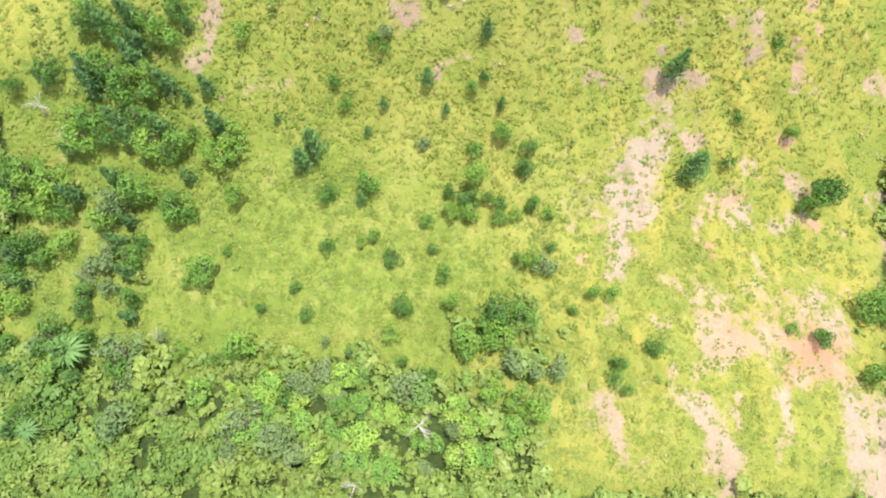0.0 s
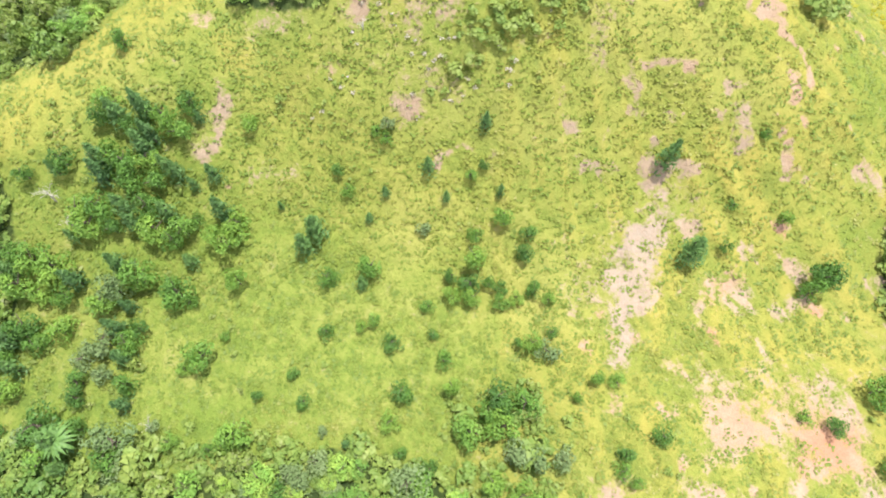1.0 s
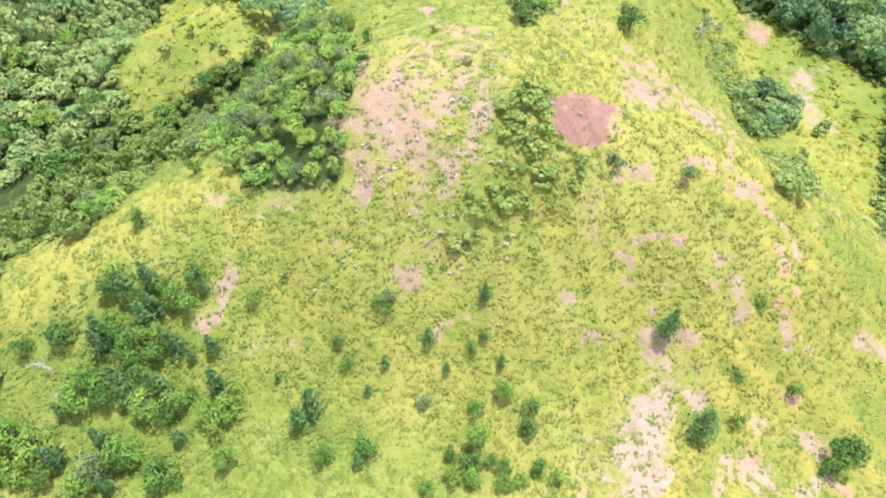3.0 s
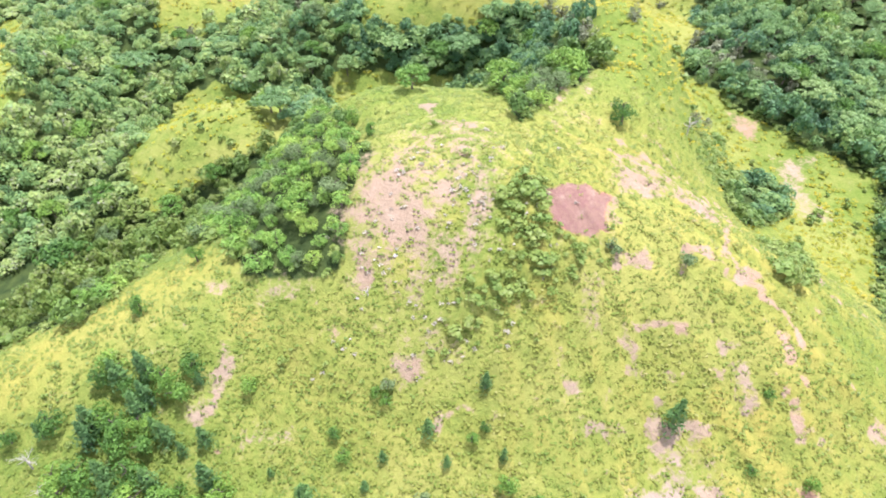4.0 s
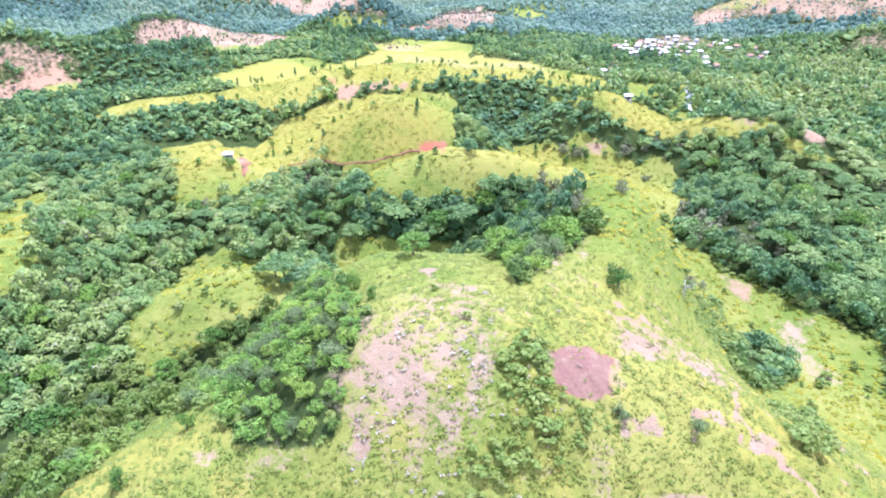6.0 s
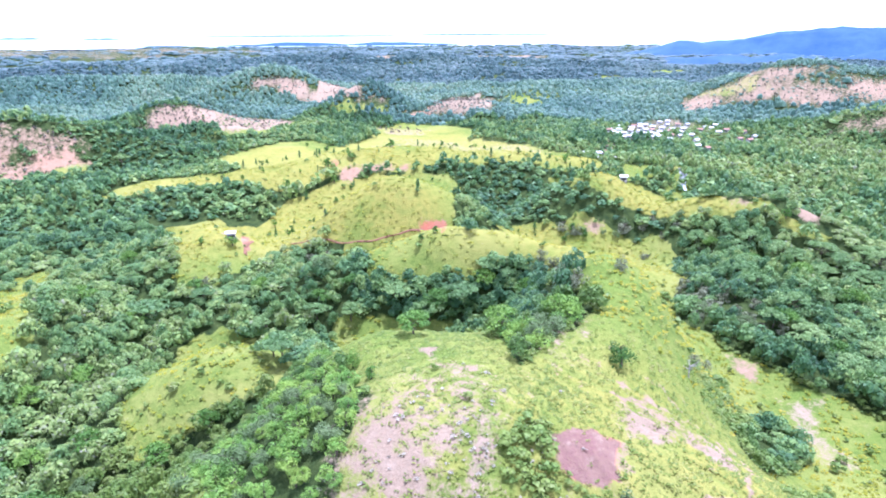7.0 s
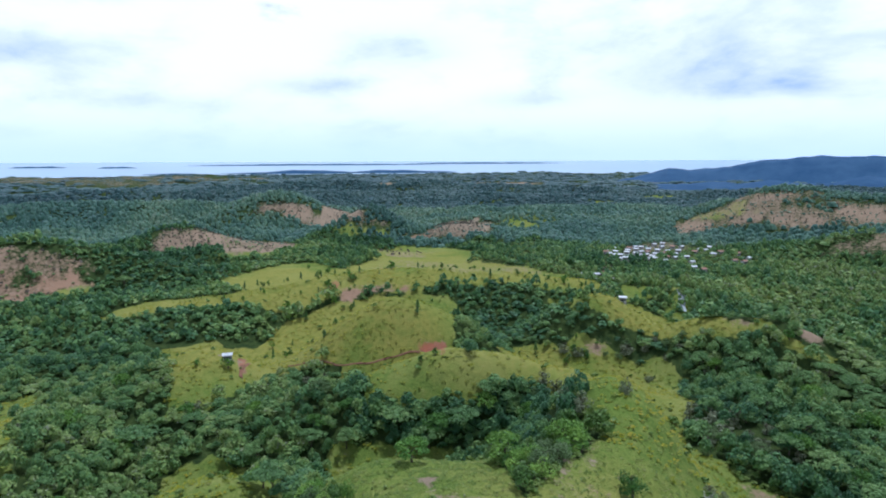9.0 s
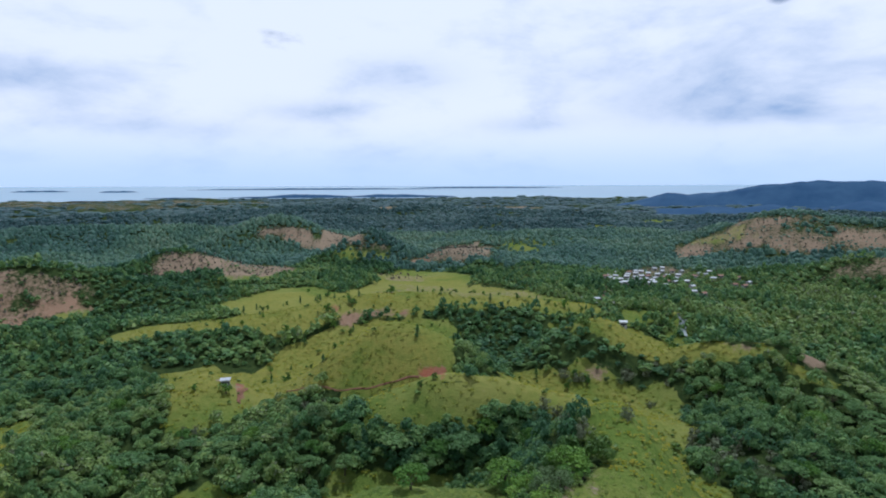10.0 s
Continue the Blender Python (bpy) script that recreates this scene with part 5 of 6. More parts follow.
def ahead(x, y, lo, hi, half=52):
    r = np.hypot(x, y)
    r = r + (rough(x, y, 160, 44, 3) - 0.5) * 320 * np.clip((r - 250) / 200, 0, 1)
    return (r >= lo) & (r < hi) & (np.abs(np.degrees(np.arctan2(x, y))) < half)


def grow(name, models, x, y, z, h, wide, tint, material, label, category):
    """One mesh of many alike plants: each model is (verts, faces, tint) of unit height and width."""
    g = np.random.default_rng(len(x))
    which = g.integers(0, len(models), len(x))
    turn = g.uniform(0, 2 * math.pi, len(x))
    vs, fs, ts, base = [], [], [], 0
    for k, (mv, mf, mt) in enumerate(models):
        pick = np.nonzero(which == k)[0]
        if not len(pick):
            continue
        c, s = np.cos(turn[pick])[:, None], np.sin(turn[pick])[:, None]
        vx = (mv[None, :, 0] * c - mv[None, :, 1] * s) * wide[pick][:, None] + x[pick][:, None]
        vy = (mv[None, :, 0] * s + mv[None, :, 1] * c) * wide[pick][:, None] + y[pick][:, None]
        vz = mv[None, :, 2] * h[pick][:, None] + z[pick][:, None]
        vs.append(np.stack([vx, vy, vz], -1).reshape(-1, 3))
        fs.append((mf[None] + (np.arange(len(pick)) * len(mv))[:, None, None]).reshape(-1, mf.shape[1]) + base)
        ts.append(np.clip(tint[pick][:, None] * 0.78 + mt[None] * 0.22, 0, 1).ravel())
        base += len(mv) * len(pick)
    ob = new(name, mesh_of(name, np.concatenate(vs), np.concatenate(fs), material, np.concatenate(ts)))
    return tagged(ob, label, category, kind="stuff")


def unit_trees(n, size, seed, lobes=7, count=7):
    """Rounded crowns of several domed lobes, of unit height and width."""
    out = []
    for k in range(count):
        g = np.random.default_rng(seed + k)
        m = lobes + int(g.integers(-2, 3))
        w, q = g.uniform(0, 2 * math.pi, m), np.sqrt(g.uniform(0, 1, m)) * 0.33
        q[0] = 0
        mid = np.stack([np.cos(w) * q, np.sin(w) * q, 0.66 - q * 0.75 + g.uniform(-0.06, 0.06, m)], -1)
        rad = g.uniform(0.17, 0.27, m)
        pick = g.integers(0, m, n)
        d = g.normal(0, 1, (n, 3))
        d[:, 2] = np.abs(d[:, 2]) * 1.2 - 0.25
        d /= np.linalg.norm(d, axis=1, keepdims=True)
        c = mid[pick] + d * rad[pick][:, None] * g.uniform(0.8, 1.05, (n, 1))
        v, f = sprays(g, c, d * 1.7, size)
        out.append((v, f, np.repeat(np.clip(g.uniform(0, 1, m)[pick] * 0.6 + g.uniform(0, 0.4, n), 0, 1), 3)))
    return out


def unit_domes(seed, sprigs, count=7):
    """Small lumpy crowns for the far woods: an uneven dome with a few leaf sprays on it."""
    out = []
    for k in range(count):
        g = np.random.default_rng(seed + k)
        w = np.arange(6) * math.pi / 3 + g.uniform(-0.3, 0.3, 6)
        low, high = g.uniform(0.36, 0.52, 6), g.uniform(0.22, 0.36, 6)
        v = [(math.cos(a) * r, math.sin(a) * r, 0.12) for a, r in zip(w, low)]
        v += [(math.cos(a + 0.3) * r, math.sin(a + 0.3) * r, float(g.uniform(0.55, 0.8))) for a, r in zip(w, high)]
        v.append((*g.uniform(-0.08, 0.08, 2), float(g.uniform(0.85, 1.0))))
        f = []
        for q in range(6):
            n = (q + 1) % 6
            f += [(q, n, 6 + q), (n, 6 + n, 6 + q), (6 + q, 6 + n, 12)]
        v, f = np.array(v), np.array(f)
        d = g.normal(0, 1, (sprigs, 3))
        d[:, 2] = np.abs(d[:, 2])
        d /= np.linalg.norm(d, axis=1, keepdims=True)
        sv, sf = sprays(g, d * np.array([0.42, 0.42, 0.5]) + np.array([0, 0, 0.42]), d * 1.7, 0.15)
        t = np.concatenate([g.uniform(0.2, 0.6, len(v)), np.repeat(g.uniform(0.3, 1, sprigs), 3)])
        out.append((*joined([(v, f), (sv, sf)]), t))
    return out


# ---- great spreading trees that stand out of the woods ----
def canopy_model(seed, mat, label, flat=1.0):
    rng = np.random.default_rng(seed)
    top = tagged(new("spreading_tree"), label, "tree", "spreading trees of the wood")
    part("trunk", mesh_of("trunk", *limbs(rng, 8.0, 4.5, 9, 0.04), BARK), top)
    n, m = 900, 18
    w, q = rng.uniform(0, 2 * math.pi, m), np.sqrt(rng.uniform(0, 1, m))
    mid = np.stack([np.cos(w) * q * 4.2, np.sin(w) * q * 4.2, 6.4 - 2.6 * flat * q * q + rng.uniform(-0.4, 0.4, m)], -1)
    rad = rng.uniform(1.2, 2.1, m)
    pick = rng.integers(0, m, n)
    d = rng.normal(0, 1, (n, 3))
    d[:, 2] = np.abs(d[:, 2]) * 1.1 - 0.1
    d /= np.linalg.norm(d, axis=1, keepdims=True)
    c = mid[pick] + d * rad[pick][:, None] * rng.uniform(0.85, 1.05, (n, 1)) * np.array([1, 1, 0.7 * flat])
    v, f = cards(rng, c, d * 1.8, 0.36, 0.3, 0.7)
    tint = np.repeat(np.clip(rng.uniform(0, 1, m)[pick] * 0.6 + rng.uniform(0, 0.4, n), 0, 1), 4)
    part("crown", mesh_of("crown", v, f, mat, tint), top)
    return top


GREAT = [canopy_model(900 + k, LEAF, "spreading dark green tree standing in the wood") for k in range(3)]
GREYS = [canopy_model(920 + k, PALE_LEAF, "spreading grey-green tree standing in the wood") for k in range(2)]
UMBRELLAS = [canopy_model(940 + k, UMBRELLA_LEAF, "wide flat-topped green tree standing in the wood", 0.62) for k in range(4)]
for models, places in ((GREAT, SPREAD), (GREYS, SPREAD_GREY), (UMBRELLAS, UMBRELLA + UMBRELLA_MORE)):
    for x, y, wide in places:
        plant(models, x, y, 4.0 * wide / 11.0)

# ---- single trees of the wood's edge by the hill, then the woods ----
EDGE = [tree_model("forest_tree", "edge", 300 + k, "bushy green broadleaf tree at the wood's edge", "tree", "trees of the wood's edge") for k in range(4)]
EDGE += [tree_model("forest_tree", "pale", 320, "grey-green tree with thin crown at the wood's edge", "tree", "trees of the wood's edge")]
x, y, g = scatter(3.4, -95, 95, -28, 150, 5)
cov = cover_at(x, y)
keep = (cov[:, 0] < 0.35) & (np.hypot(x, y) < 150) & (cov[:, 1] < 0.4)
x, y = x[keep], y[keep]
order = np.argsort(np.hypot(x - 0, y - 60))
taken = order[:220]
for k in taken:
    plant(EDGE, float(x[k]), float(y[k]), float(g.uniform(2.8, 5.4)), 1.15)
TAKEN = set((round(float(x[k]), 3), round(float(y[k]), 3)) for k in taken)


def away_from_houses(x, y):
    """False on the yards of the houses, which lie open to the south."""
    ok = np.ones(len(x), bool)
    for hx, hy in VILLAGE + HAMLET:
        ok &= (np.abs(x - hx) > 5) | (y > hy + 5) | (y < hy - 12)
    return ok


def wood(name, spacing, lo, hi, half, models, hh, material, label, seed, skip=False, grow_wide=1.28):
    if skip:
        x, y, g = scatter(spacing, -95, 95, -28, 150, 5)
    else:
        reach = hi if half > 80 else hi * math.sin(radians(half))
        x, y, g = scatter(spacing, -reach, reach, -hi if half > 95 else 0, hi, seed)
    keep = ahead(x, y, lo, hi, half)
    x, y = x[keep], y[keep]
    cov = cover_at(x, y)
    keep = (cov[:, 0] + cov[:, 1] * 1.2 + g.uniform(-0.3, 0.3, len(x)) - 0.7 * (cov[:, 1] > 0.3) * (np.hypot(x, y) > 420) * (g.uniform(0, 1, len(x)) < 0.28) < 0.5) & (g.uniform(0, 1, len(x)) < np.interp(np.hypot(x, y), (0, 1800, 2250, 2700, 3400), (1, 1, 0.8, 0.6, 0.4)))
    if skip:
        keep &= np.array([(round(float(p), 3), round(float(q), 3)) not in TAKEN for p, q in zip(x, y)])
    x, y = x[keep], y[keep]
    if lo < 800:
        open_ = away_from_houses(x, y)
        x, y = x[open_], y[open_]
    if lo < 300:
        clear_ = np.ones(len(x), bool)
        for gx_, gy_, _ in GREY_EDGE:
            clear_ &= np.hypot(x - gx_, y - gy_) > 4.2
        x, y = x[clear_], y[clear_]
    stand = rough(x, y, 30 + spacing * 4, 77, 3)
    bare = cover_at(x, y)[:, 1] > 0.3
    far_stands, spread = (1.0, 0.45) if lo > 600 else (0.3, 0.8 if lo < 300 else 0.7)
    h = (hh[0] + (hh[1] - hh[0]) * np.clip(stand * 2.0 - 0.5 + g.uniform(-0.5, 0.5, len(x)), 0, 1.6)) * np.where(bare, 0.45, 1.0)
    h = h * np.interp(y, (0, 45), (0.62, 1.0)) if skip else h
    wide = spacing * grow_wide * np.exp(g.normal(0, 0.31, len(x)))
    wide = wide * np.where(bare, 0.5, 1.0)
    h = h * np.clip(wide / (spacing * grow_wide), 0.6, 1.4)
    tint = np.clip(g.uniform(0, 1, len(x)) ** 1.1 * spread + (rough(x, y, 60 + spacing * 7, 91, 3) - 0.5) * 1.5 + (rough(x, y, 320, 95, 2) - 0.5) * far_stands + 0.5 - spread * 0.46, 0, 1)
    return grow(name, models, x, y, height(x, y) - 0.1 * h, h * 1.05, wide, tint, material, label, "forest")


wood("near_wood", 3.4, 0, 150, 181, unit_trees(470, 0.047, 400, 11), (3.0, 6.5), NEAR_LEAF, "dense mixed green broadleaf wood below the hill", 5, skip=True, grow_wide=1.16)
wood("valley_wood", 4.1, 150, 330, 50, unit_trees(290, 0.054, 420, 10), (3.2, 8), WOOD_LEAF, "dense dark green rainforest canopy in the hollows", 6)
x, y, g = scatter(2.5, -34, 50, 188, 224, 27)
keep = cover_at(x, y)[:, 0] + g.uniform(-0.2, 0.2, len(x)) < 0.4
x, y = x[keep], y[keep]
h = g.uniform(3.0, 6.0, len(x))
grow("hollow_wood", unit_trees(290, 0.055, 430, 9), x, y, height(x, y) - 0.2, h, h * g.uniform(0.8, 1.15, len(x)), np.clip(rough(x, y, 16, 92, 2) * 1.4 - 0.35 + g.uniform(-0.2, 0.3, len(x)), 0, 1), WOOD_LEAF, "dense dark green trees on the steep side of a hollow", "forest")
wood("middle_wood", 4.6, 330, 860, 44, unit_trees(40, 0.14, 440, 5), (3.2, 7.5), WOOD_LEAF, "green forest canopy over the valley", 7, grow_wide=1.25)
wood("far_wood", 5.6, 860, 1300, 41, unit_domes(460, 4), (3.5, 7.5), HAZE_FAR_LEAF, "dark green forest over the valley", 12, grow_wide=1.3)
wood("farther_wood", 9.5, 1300, 2000, 41, unit_domes(470, 3), (4, 9), HAZE_SHADE_LEAF, "dark green forest far over the valley", 8, grow_wide=1.35)
wood("distant_wood", 24.0, 2000, 3350, 45, unit_domes(480, 3), (4, 7), HAZE_SHADE_LEAF, "dark forest on the far plain", 9, grow_wide=1.5)

# ---- grey leafless scrub on the bare far hills ----
x, y, g = scatter(4.4, -700, 700, 380, 1150, 71)
keep = np.abs(np.degrees(np.arctan2(x, y))) < 42
x, y = x[keep], y[keep]
cov = cover_at(x, y)
keep = g.uniform(0, 1, len(x)) < np.maximum(cov[:, 4] * 0.8, 0.16 * (cov[:, 1] > 0.4)) * (np.hypot(x, y) > 420)
x, y = x[keep], y[keep]
h = g.uniform(2.0, 5.0, len(x))
grow("scrub", unit_trees(22, 0.17, 560, 3), x, y, height(x, y) - 0.3, h, h * g.uniform(0.6, 0.9, len(x)), g.uniform(0, 1, len(x)), SCRUB_LEAF, "grey-brown half-dead scrub on bare far hills", "scrub")

# ---- bushes and grass tufts on the hill ----
x, y, g = scatter(1.35, -95, 150, -28, 190, 41)
cov = cover_at(x, y)
under = (cov[:, 0] < 0.6) & ((y < 26) | (cov[:, 0] > 0.03)) & (cov[:, 1] < 0.3)     # undergrowth at the hill's foot and along the wood's edge
cov[:, 4] = np.where(under, np.where(y < 26, 1.0, 0.8), cov[:, 4])
cov[:, 0] = np.where(under, 1.0, cov[:, 0])
keep = g.uniform(0, 1, len(x)) < np.maximum(cov[:, 4] * 0.75, (0.004 + 0.055 * np.clip(rough(x, y, 11, 8, 3) * 8 - 4.4, 0, 1)) * np.interp(y, (45, 85), (1.0, 0.32))) * (cov[:, 0] > 0.3) * (1 - 0.96 * cov[:, 1])
x, y, thick = x[keep], y[keep], cov[keep, 4]
h = 0.75 * np.exp(g.normal(-0.1, 0.38, len(x))) * (1 + 0.9 * thick * g.uniform(0.2, 1, len(x)))
grow("bushes", unit_trees(120, 0.085, 500, 6), x, y, height(x, y) - 0.1, h * 1.15, h * (1.5 + 0.5 * thick), np.where(thick > 0.3, g.uniform(0.3, 0.9, len(x)), g.uniform(0.62, 0.98, len(x))), BUSH_LEAF, "low green bushes on the grassy hill", "bushes")
x, y, g = scatter(5.0, -260, 260, 120, 480, 45)
cov = cover_at(x, y)
keep = ahead(x, y, 125, 520) & (cov[:, 0] > 0.4) & (g.uniform(0, 1, len(x)) < 0.08 + 0.5 * (rough(x, y, 34, 12, 3) > 0.6))
x, y = x[keep], y[keep]
h = np.exp(g.normal(0.1, 0.45, len(x)))
grow("bushes", unit_trees(40, 0.17, 520, 5), x, y, height(x, y) - 0.1, h * 1.3, h * 1.7, g.uniform(0, 0.9, len(x)), BUSH_LEAF, "scattered green bushes on the far grassy ridges", "bushes")


def unit_tufts(seed):
    out = []
    for k in range(5):
        g = np.random.default_rng(seed + k)
        pieces, n = [], 4
        for q in range(n):
            w = 2 * math.pi * q / n + g.uniform(-0.4, 0.4)
            d = np.array([math.cos(w), math.sin(w), 0])
            s = np.array([-math.sin(w), math.cos(w), 0]) * g.uniform(0.12, 0.24)
            a, b = d * 0.08, d * g.uniform(0.35, 0.6) + np.array([0, 0, g.uniform(0.25, 0.7)])
            m = (a + b) / 2 + np.array([0, 0, g.uniform(0.12, 0.3)])
            pieces.append((np.array([a, m - s, b, m + s]), np.array([[0, 1, 2, 3]])))
        v, f = joined(pieces)
        out.append((v, f, np.repeat(g.uniform(0, 1, n), 4)))
    return out


x, y, g = scatter(0.74, -95, 130, -26, 165, 43)
cov = cover_at(x, y)
keep = g.uniform(0, 1, len(x)) < (cov[:, 0] - 0.25) * (1 - cov[:, 1] * 0.93) * np.clip(1.5 - np.hypot(x, y - 35) / 85, 0, 1)
x, y = x[keep], y[keep]
h = g.uniform(0.14, 0.42, len(x))
patchy = np.clip(rough(x, y, 8, 15, 3) * 1.3 - 0.30 + np.clip(x / 150, -0.25, 0.12) + g.uniform(-0.4, 0.4, len(x)), 0, 1)
grow("grass", unit_tufts(600), x, y, height(x, y) - 0.03, h, g.uniform(0.6, 1.6, len(x)), patchy, BLADE, "tufted yellow-green grass on the hill", "grass")

x, y, g = scatter(2.7, -260, 260, 90, 480, 49)
cov = cover_at(x, y)
keep = ahead(x, y, 130, 480, 48) & (cov[:, 0] > 0.45) & (cov[:, 1] < 0.3) & (g.uniform(0, 1, len(x)) < 0.35 + 0.65 * (rough(x, y, 14, 66, 3) > 0.5))
x, y = x[keep], y[keep]
patchy = np.clip(rough(x, y, 22, 18, 3) * 1.6 - 0.45 + g.uniform(-0.2, 0.2, len(x)), 0, 1)
grow("grass", unit_tufts(620), x, y, height(x, y) - 0.05, g.uniform(0.4, 0.9, len(x)), g.uniform(1.6, 3.2, len(x)), patchy, RIDGE_BLADE, "rank yellow-green grass on the far ridges", "grass")

# ---- pale stones and dead shrubs on the bare brow ----
def stone_model(seed):
    rng = np.random.default_rng(seed)
    bm = bmesh.new()
    bmesh.ops.create_icosphere(bm, subdivisions=2, radius=0.5)
    for v in bm.verts:
        n = noise.noise(v.co * 2.1 + Vector((seed, 0, 0)))
        v.co = Vector((v.co.x * 1.25, v.co.y, max(v.co.z * 0.75, -0.2))) * (1 + 0.45 * n)
    me = bpy.data.meshes.new("stone")
    bm.to_mesh(me)
    bm.free()
    me.materials.append(STONE)
    return tagged(new("stone", me), "pale weathered stone half sunk in dry grass", "stone", "stones on the brow")


STONES = [stone_model(k) for k in range(4)]
x, y, g = scatter(2.4, -22, 34, 54, 96, 61)
for k, (px, py) in enumerate(zip(x, y)):
    d = (px + 2 - (py - 72) * 0.25) ** 2 / 130 + (py - 70) ** 2 / 210
    if g.uniform() < 0.035 * math.exp(-d):
        m = STONES[k % 4]
        s = float(g.uniform(0.3, 0.8))
        at_place = Matrix.Translation((px, py, float(height(px, py)) + 0.05)) @ Matrix.Rotation(g.uniform(0, 6.28), 4, "Z") @ Matrix.Diagonal((s, s, s, 1))
        if m.get("used"):
            m = copy_thing(m, Matrix.Identity(4))
        m["used"] = 1
        m.matrix_basis = at_place
for m in STONES:
    if not m.get("used"):
        bpy.data.objects.remove(m)
x, y, g = scatter(1.1, -24, 36, 52, 98, 63)
d = (x - 1 - (y - 72) * 0.25) ** 2 / 150 + (y - 70) ** 2 / 230
keep = g.uniform(0, 1, len(x)) < 0.75 * np.exp(-d) * np.clip(rough(x, y, 5, 131, 3) * 3 - 1.0, 0, 1)
x, y = x[keep], y[keep]
grow("dry_shrubs", unit_trees(30, 0.10, 540, 5), x, y, height(x, y) - 0.1, g.uniform(0.3, 0.8, len(x)), g.uniform(0.6, 1.5, len(x)), g.uniform(0, 1, len(x)), DRY_LEAF, "low grey half-dead shrubs on the brow", "shrubs")

# ---- slender trees dotted over the far grassy ridges ----
x, y, g = scatter(13.0, -150, 120, 300, 470, 53)
cov = cover_at(x, y)
for px, py, gr in zip(x, y, cov[:, 0]):
    if gr > 0.5 and g.uniform() < 0.42:
        plant(FAR_MODELS["conifer" if g.uniform() < 0.35 else "broad"], float(px), float(py), float(g.uniform(2.6, 6.5)), 0.8)


# ---- tracks of bare red earth ----
def track(name, line, width, label):
    """A worn ribbon of earth that follows the ground."""
    line, pts = np.array(line, float), []
    for a, b in zip(line[:-1], line[1:]):
        n = max(2, int(np.hypot(*(b - a)) / 1.2))
        pts += [a + (b - a) * k / n for k in range(n)]
    pts = np.array(pts + [line[-1]])
    for _ in range(3):
        pts[1:-1] = (pts[:-2] + 2 * pts[1:-1] + pts[2:]) / 4
    d = np.gradient(pts, axis=0)
    s = np.stack([-d[:, 1], d[:, 0]], -1) / np.hypot(d[:, 0], d[:, 1])[:, None]
    w = width / 2 * (0.7 + 0.6 * rough(pts[:, 0], pts[:, 1], 5, 93))[:, None]
    v = []
    for k, lift in ((-1.0, 0.02), (-0.6, 0.22), (0.6, 0.22), (1.0, 0.02)):
        q = pts + s * w * k
        v.append(np.column_stack([q, height(q[:, 0], q[:, 1]) + lift + 0.12]))
    n = len(pts)
    f = [(k * n + q + 1, k * n + q, (k + 1) * n + q, (k + 1) * n + q + 1) for k in range(3) for q in range(n - 1)]
    return tagged(new(name, mesh_of(name, np.concatenate(v), f, EARTH, smooth=True)), label, "track", kind="structure")


track("road", [(-75, 275), (-62, 270), (-56, 267), (-48, 262), (-34, 260), (-22, 262), (-12, 264), (-4, 264)], 0.6, "worn red earth track under the green hill")
track("road", [(-92, 270), (-93, 262), (-91, 255)], 1.6, "short red earth track on the knoll")

# ---- the village and single buildings ----
def slab(x0, x1, y0, y1, z0, z1):
    v = np.array([(x, y, z) for x in (x0, x1) for y in (y0, y1) for z in (z0, z1)], float)
    return v, np.array([(0, 1, 3, 2), (4, 6, 7, 5), (0, 4, 5, 1), (2, 3, 7, 6), (0, 2, 6, 4), (1, 5, 7, 3)])


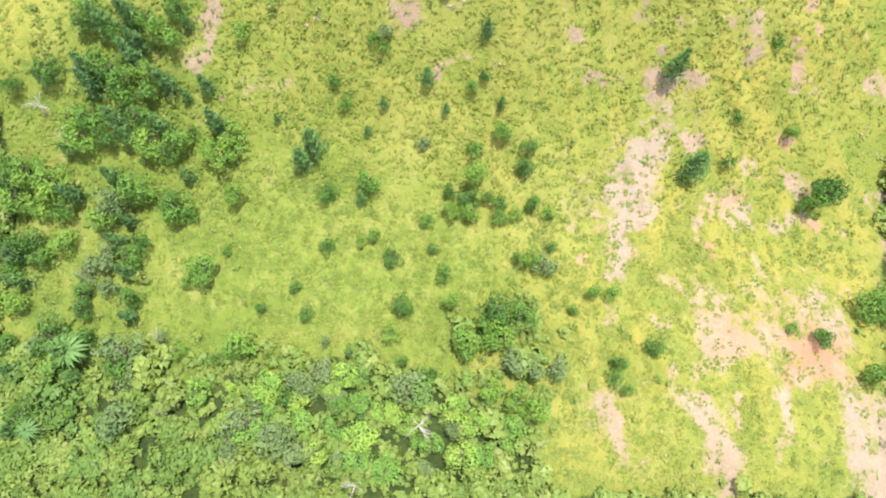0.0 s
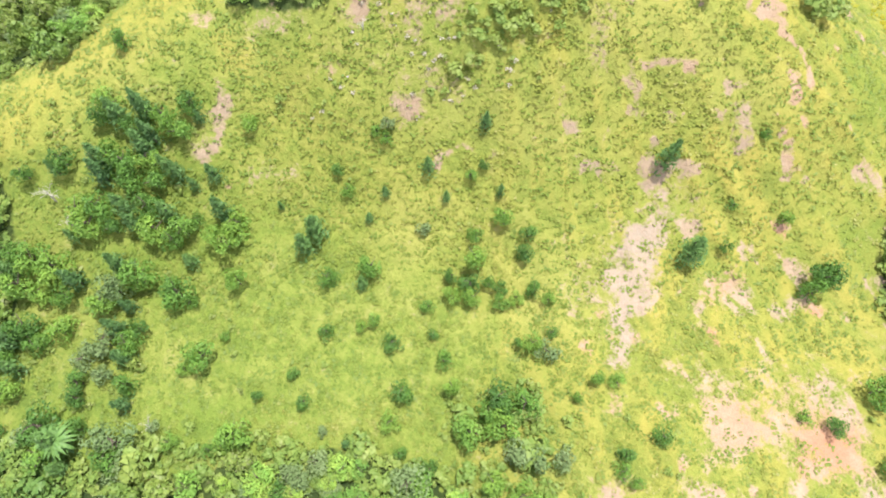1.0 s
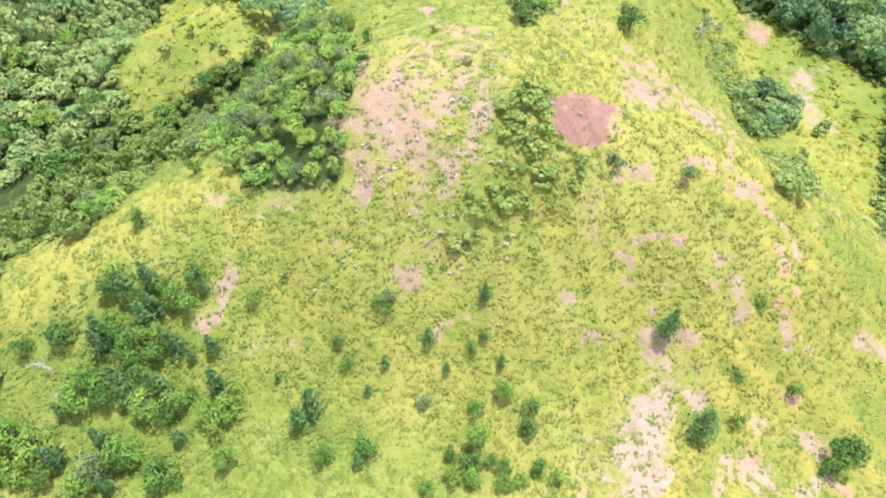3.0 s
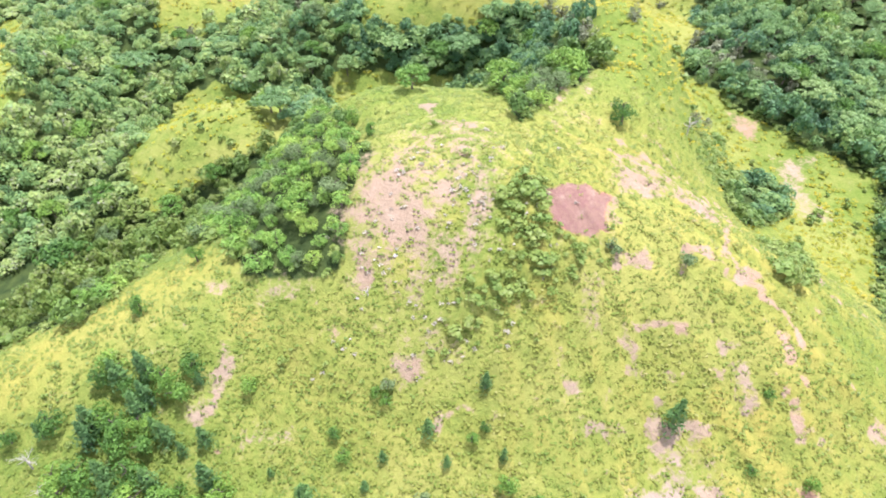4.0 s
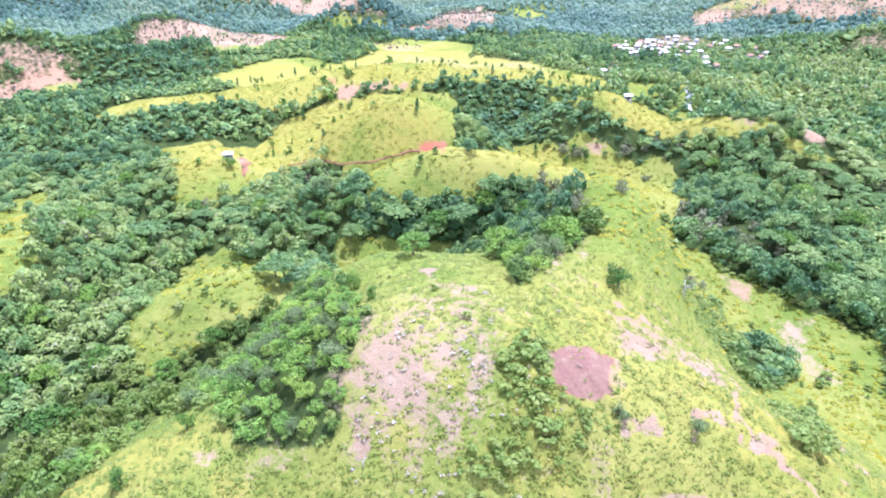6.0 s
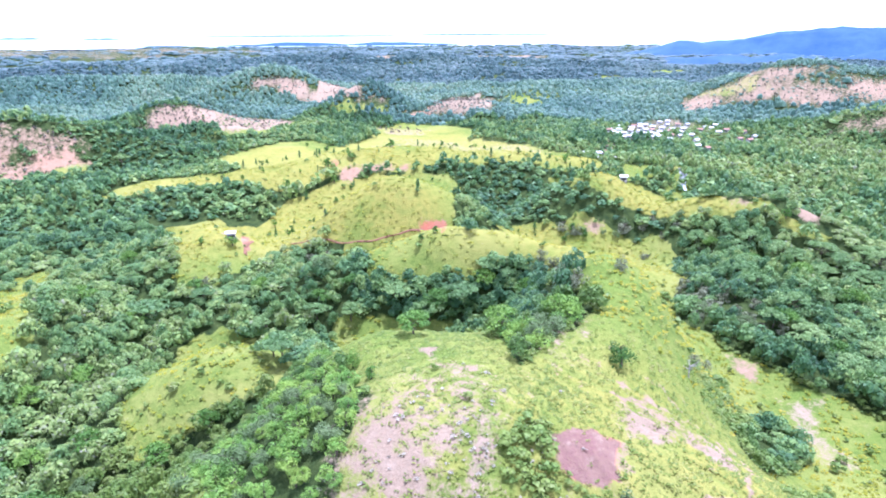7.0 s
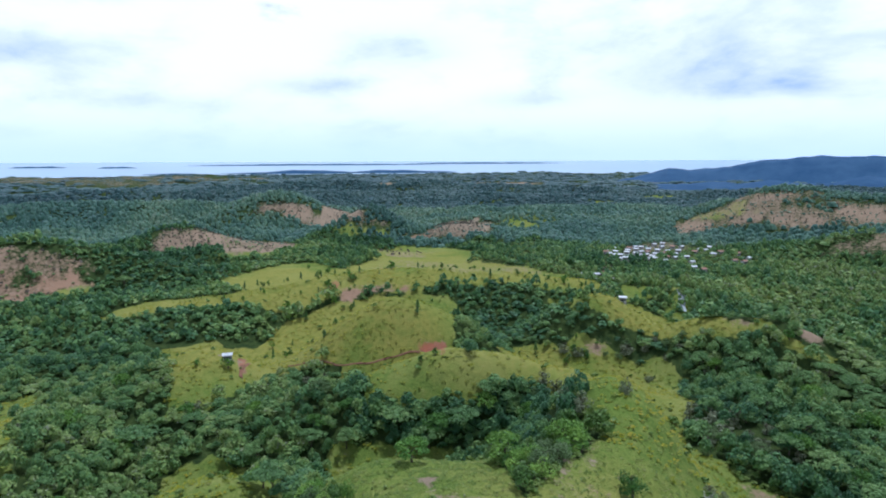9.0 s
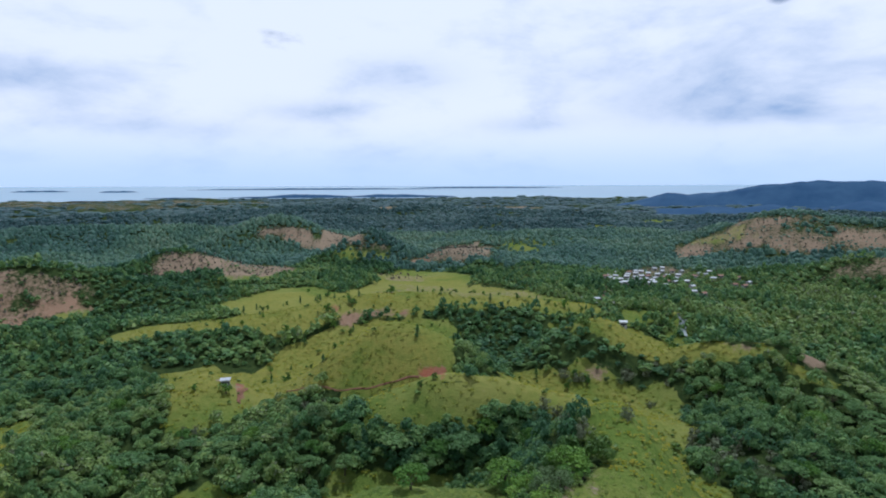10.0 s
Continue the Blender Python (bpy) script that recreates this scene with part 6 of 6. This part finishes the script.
def house_model(long, deep, roof, label, group):
    top = tagged(new("house"), label, "house", group)
    hx, hy = long / 2, deep / 2
    part("wall", mesh_of("wall", *slab(-hx, hx, -hy, hy, -1.5, 2.7), PLASTER), top)
    ex, ey, rise, t = hx + 0.5, hy + 0.5, deep * 0.24, 0.12
    v, f = [], []
    for side in (-1, 1):
        n = len(v)
        v += [(-ex, side * ey, 2.62), (ex, side * ey, 2.62), (ex, 0, 2.7 + rise), (-ex, 0, 2.7 + rise)]
        v += [(p[0], p[1], p[2] + t) for p in v[n:n + 4]]
        f += [(n, n + 1, n + 2, n + 3), (n + 4, n + 7, n + 6, n + 5), (n, n + 4, n + 5, n + 1), (n + 1, n + 5, n + 6, n + 2), (n + 3, n + 7, n + 4, n)]
    for side in (-1, 1):
        n = len(v)
        v += [(side * hx, -hy, 2.6), (side * hx, hy, 2.6), (side * hx, 0.01, 2.65 + rise), (side * hx, -0.01, 2.65 + rise)]
        f.append((n, n + 1, n + 2, n + 3))
    part("roof", mesh_of("roof", np.array(v), np.array(f), roof), top)
    part("door", mesh_of("door", *slab(-0.45, 0.45, -hy - 0.06, -hy + 0.05, 0, 2.0), DARK), top)
    for wx in (-hx * 0.6, hx * 0.6):
        part("window", mesh_of("window", *slab(wx - 0.6, wx + 0.6, -hy - 0.05, -hy + 0.05, 0.9, 1.9), DARK), top)
    return top


HOUSES = [house_model(5.4, 4.2, TIN, "small house with a pale sheet-metal roof", "village houses"),
          house_model(11, 6, TIN, "long house with a pale sheet-metal roof", "village houses"),
          house_model(5.6, 4.4, RUST, "small house with a rusty sheet roof", "village houses"),
          house_model(3.6, 2.8, TIN, "small shed with a pale sheet roof on a grassy knoll", "sheds")]


def settle(x, y, turn, which):
    m = HOUSES[which]
    at_place = Matrix.Translation((x, y, float(height(x, y)) + 0.4)) @ Matrix.Rotation(radians(turn), 4, "Z")
    if m.get("used"):
        copy_thing(m, at_place)
    else:
        m["used"] = 1
        m.matrix_basis = at_place


g = np.random.default_rng(77)
for x, y in VILLAGE:
    settle(x, y, g.uniform(-25, 25), int(g.choice((0, 0, 0, 2))))
for x, y in HAMLET:
    settle(x, y, g.uniform(-40, 40), int(g.choice((0, 0, 0, 2))))
settle(129, 546, 10, 1)
settle(141, 540, 20, 0)
settle(103, 334, -8, 3)
settle(-99, 262, 15, 3)


def sheet_of_water(name, line, width, label):
    line = np.array(line, float)
    v, f = [], []
    for k, p in enumerate(line):
        d = line[min(k + 1, len(line) - 1)] - line[max(k - 1, 0)]
        s = np.array([-d[1], d[0]]) / np.hypot(*d) * width / 2
        z = float(min(height(*(p + s)), height(*(p - s)), height(*p))) + 1.2
        v += [(*(p + s), z), (*(p - s), z)]
    f = [(2 * k + 1, 2 * k + 3, 2 * k + 2, 2 * k) for k in range(len(line) - 1)]
    return tagged(new(name, mesh_of(name, v, f, RIVER, smooth=True)), label, "river", kind="structure")


sheet_of_water("water", [(167, 404), (169, 412), (173, 422), (180, 438), (183, 452)], 5, "brown-grey river bending through the trees")
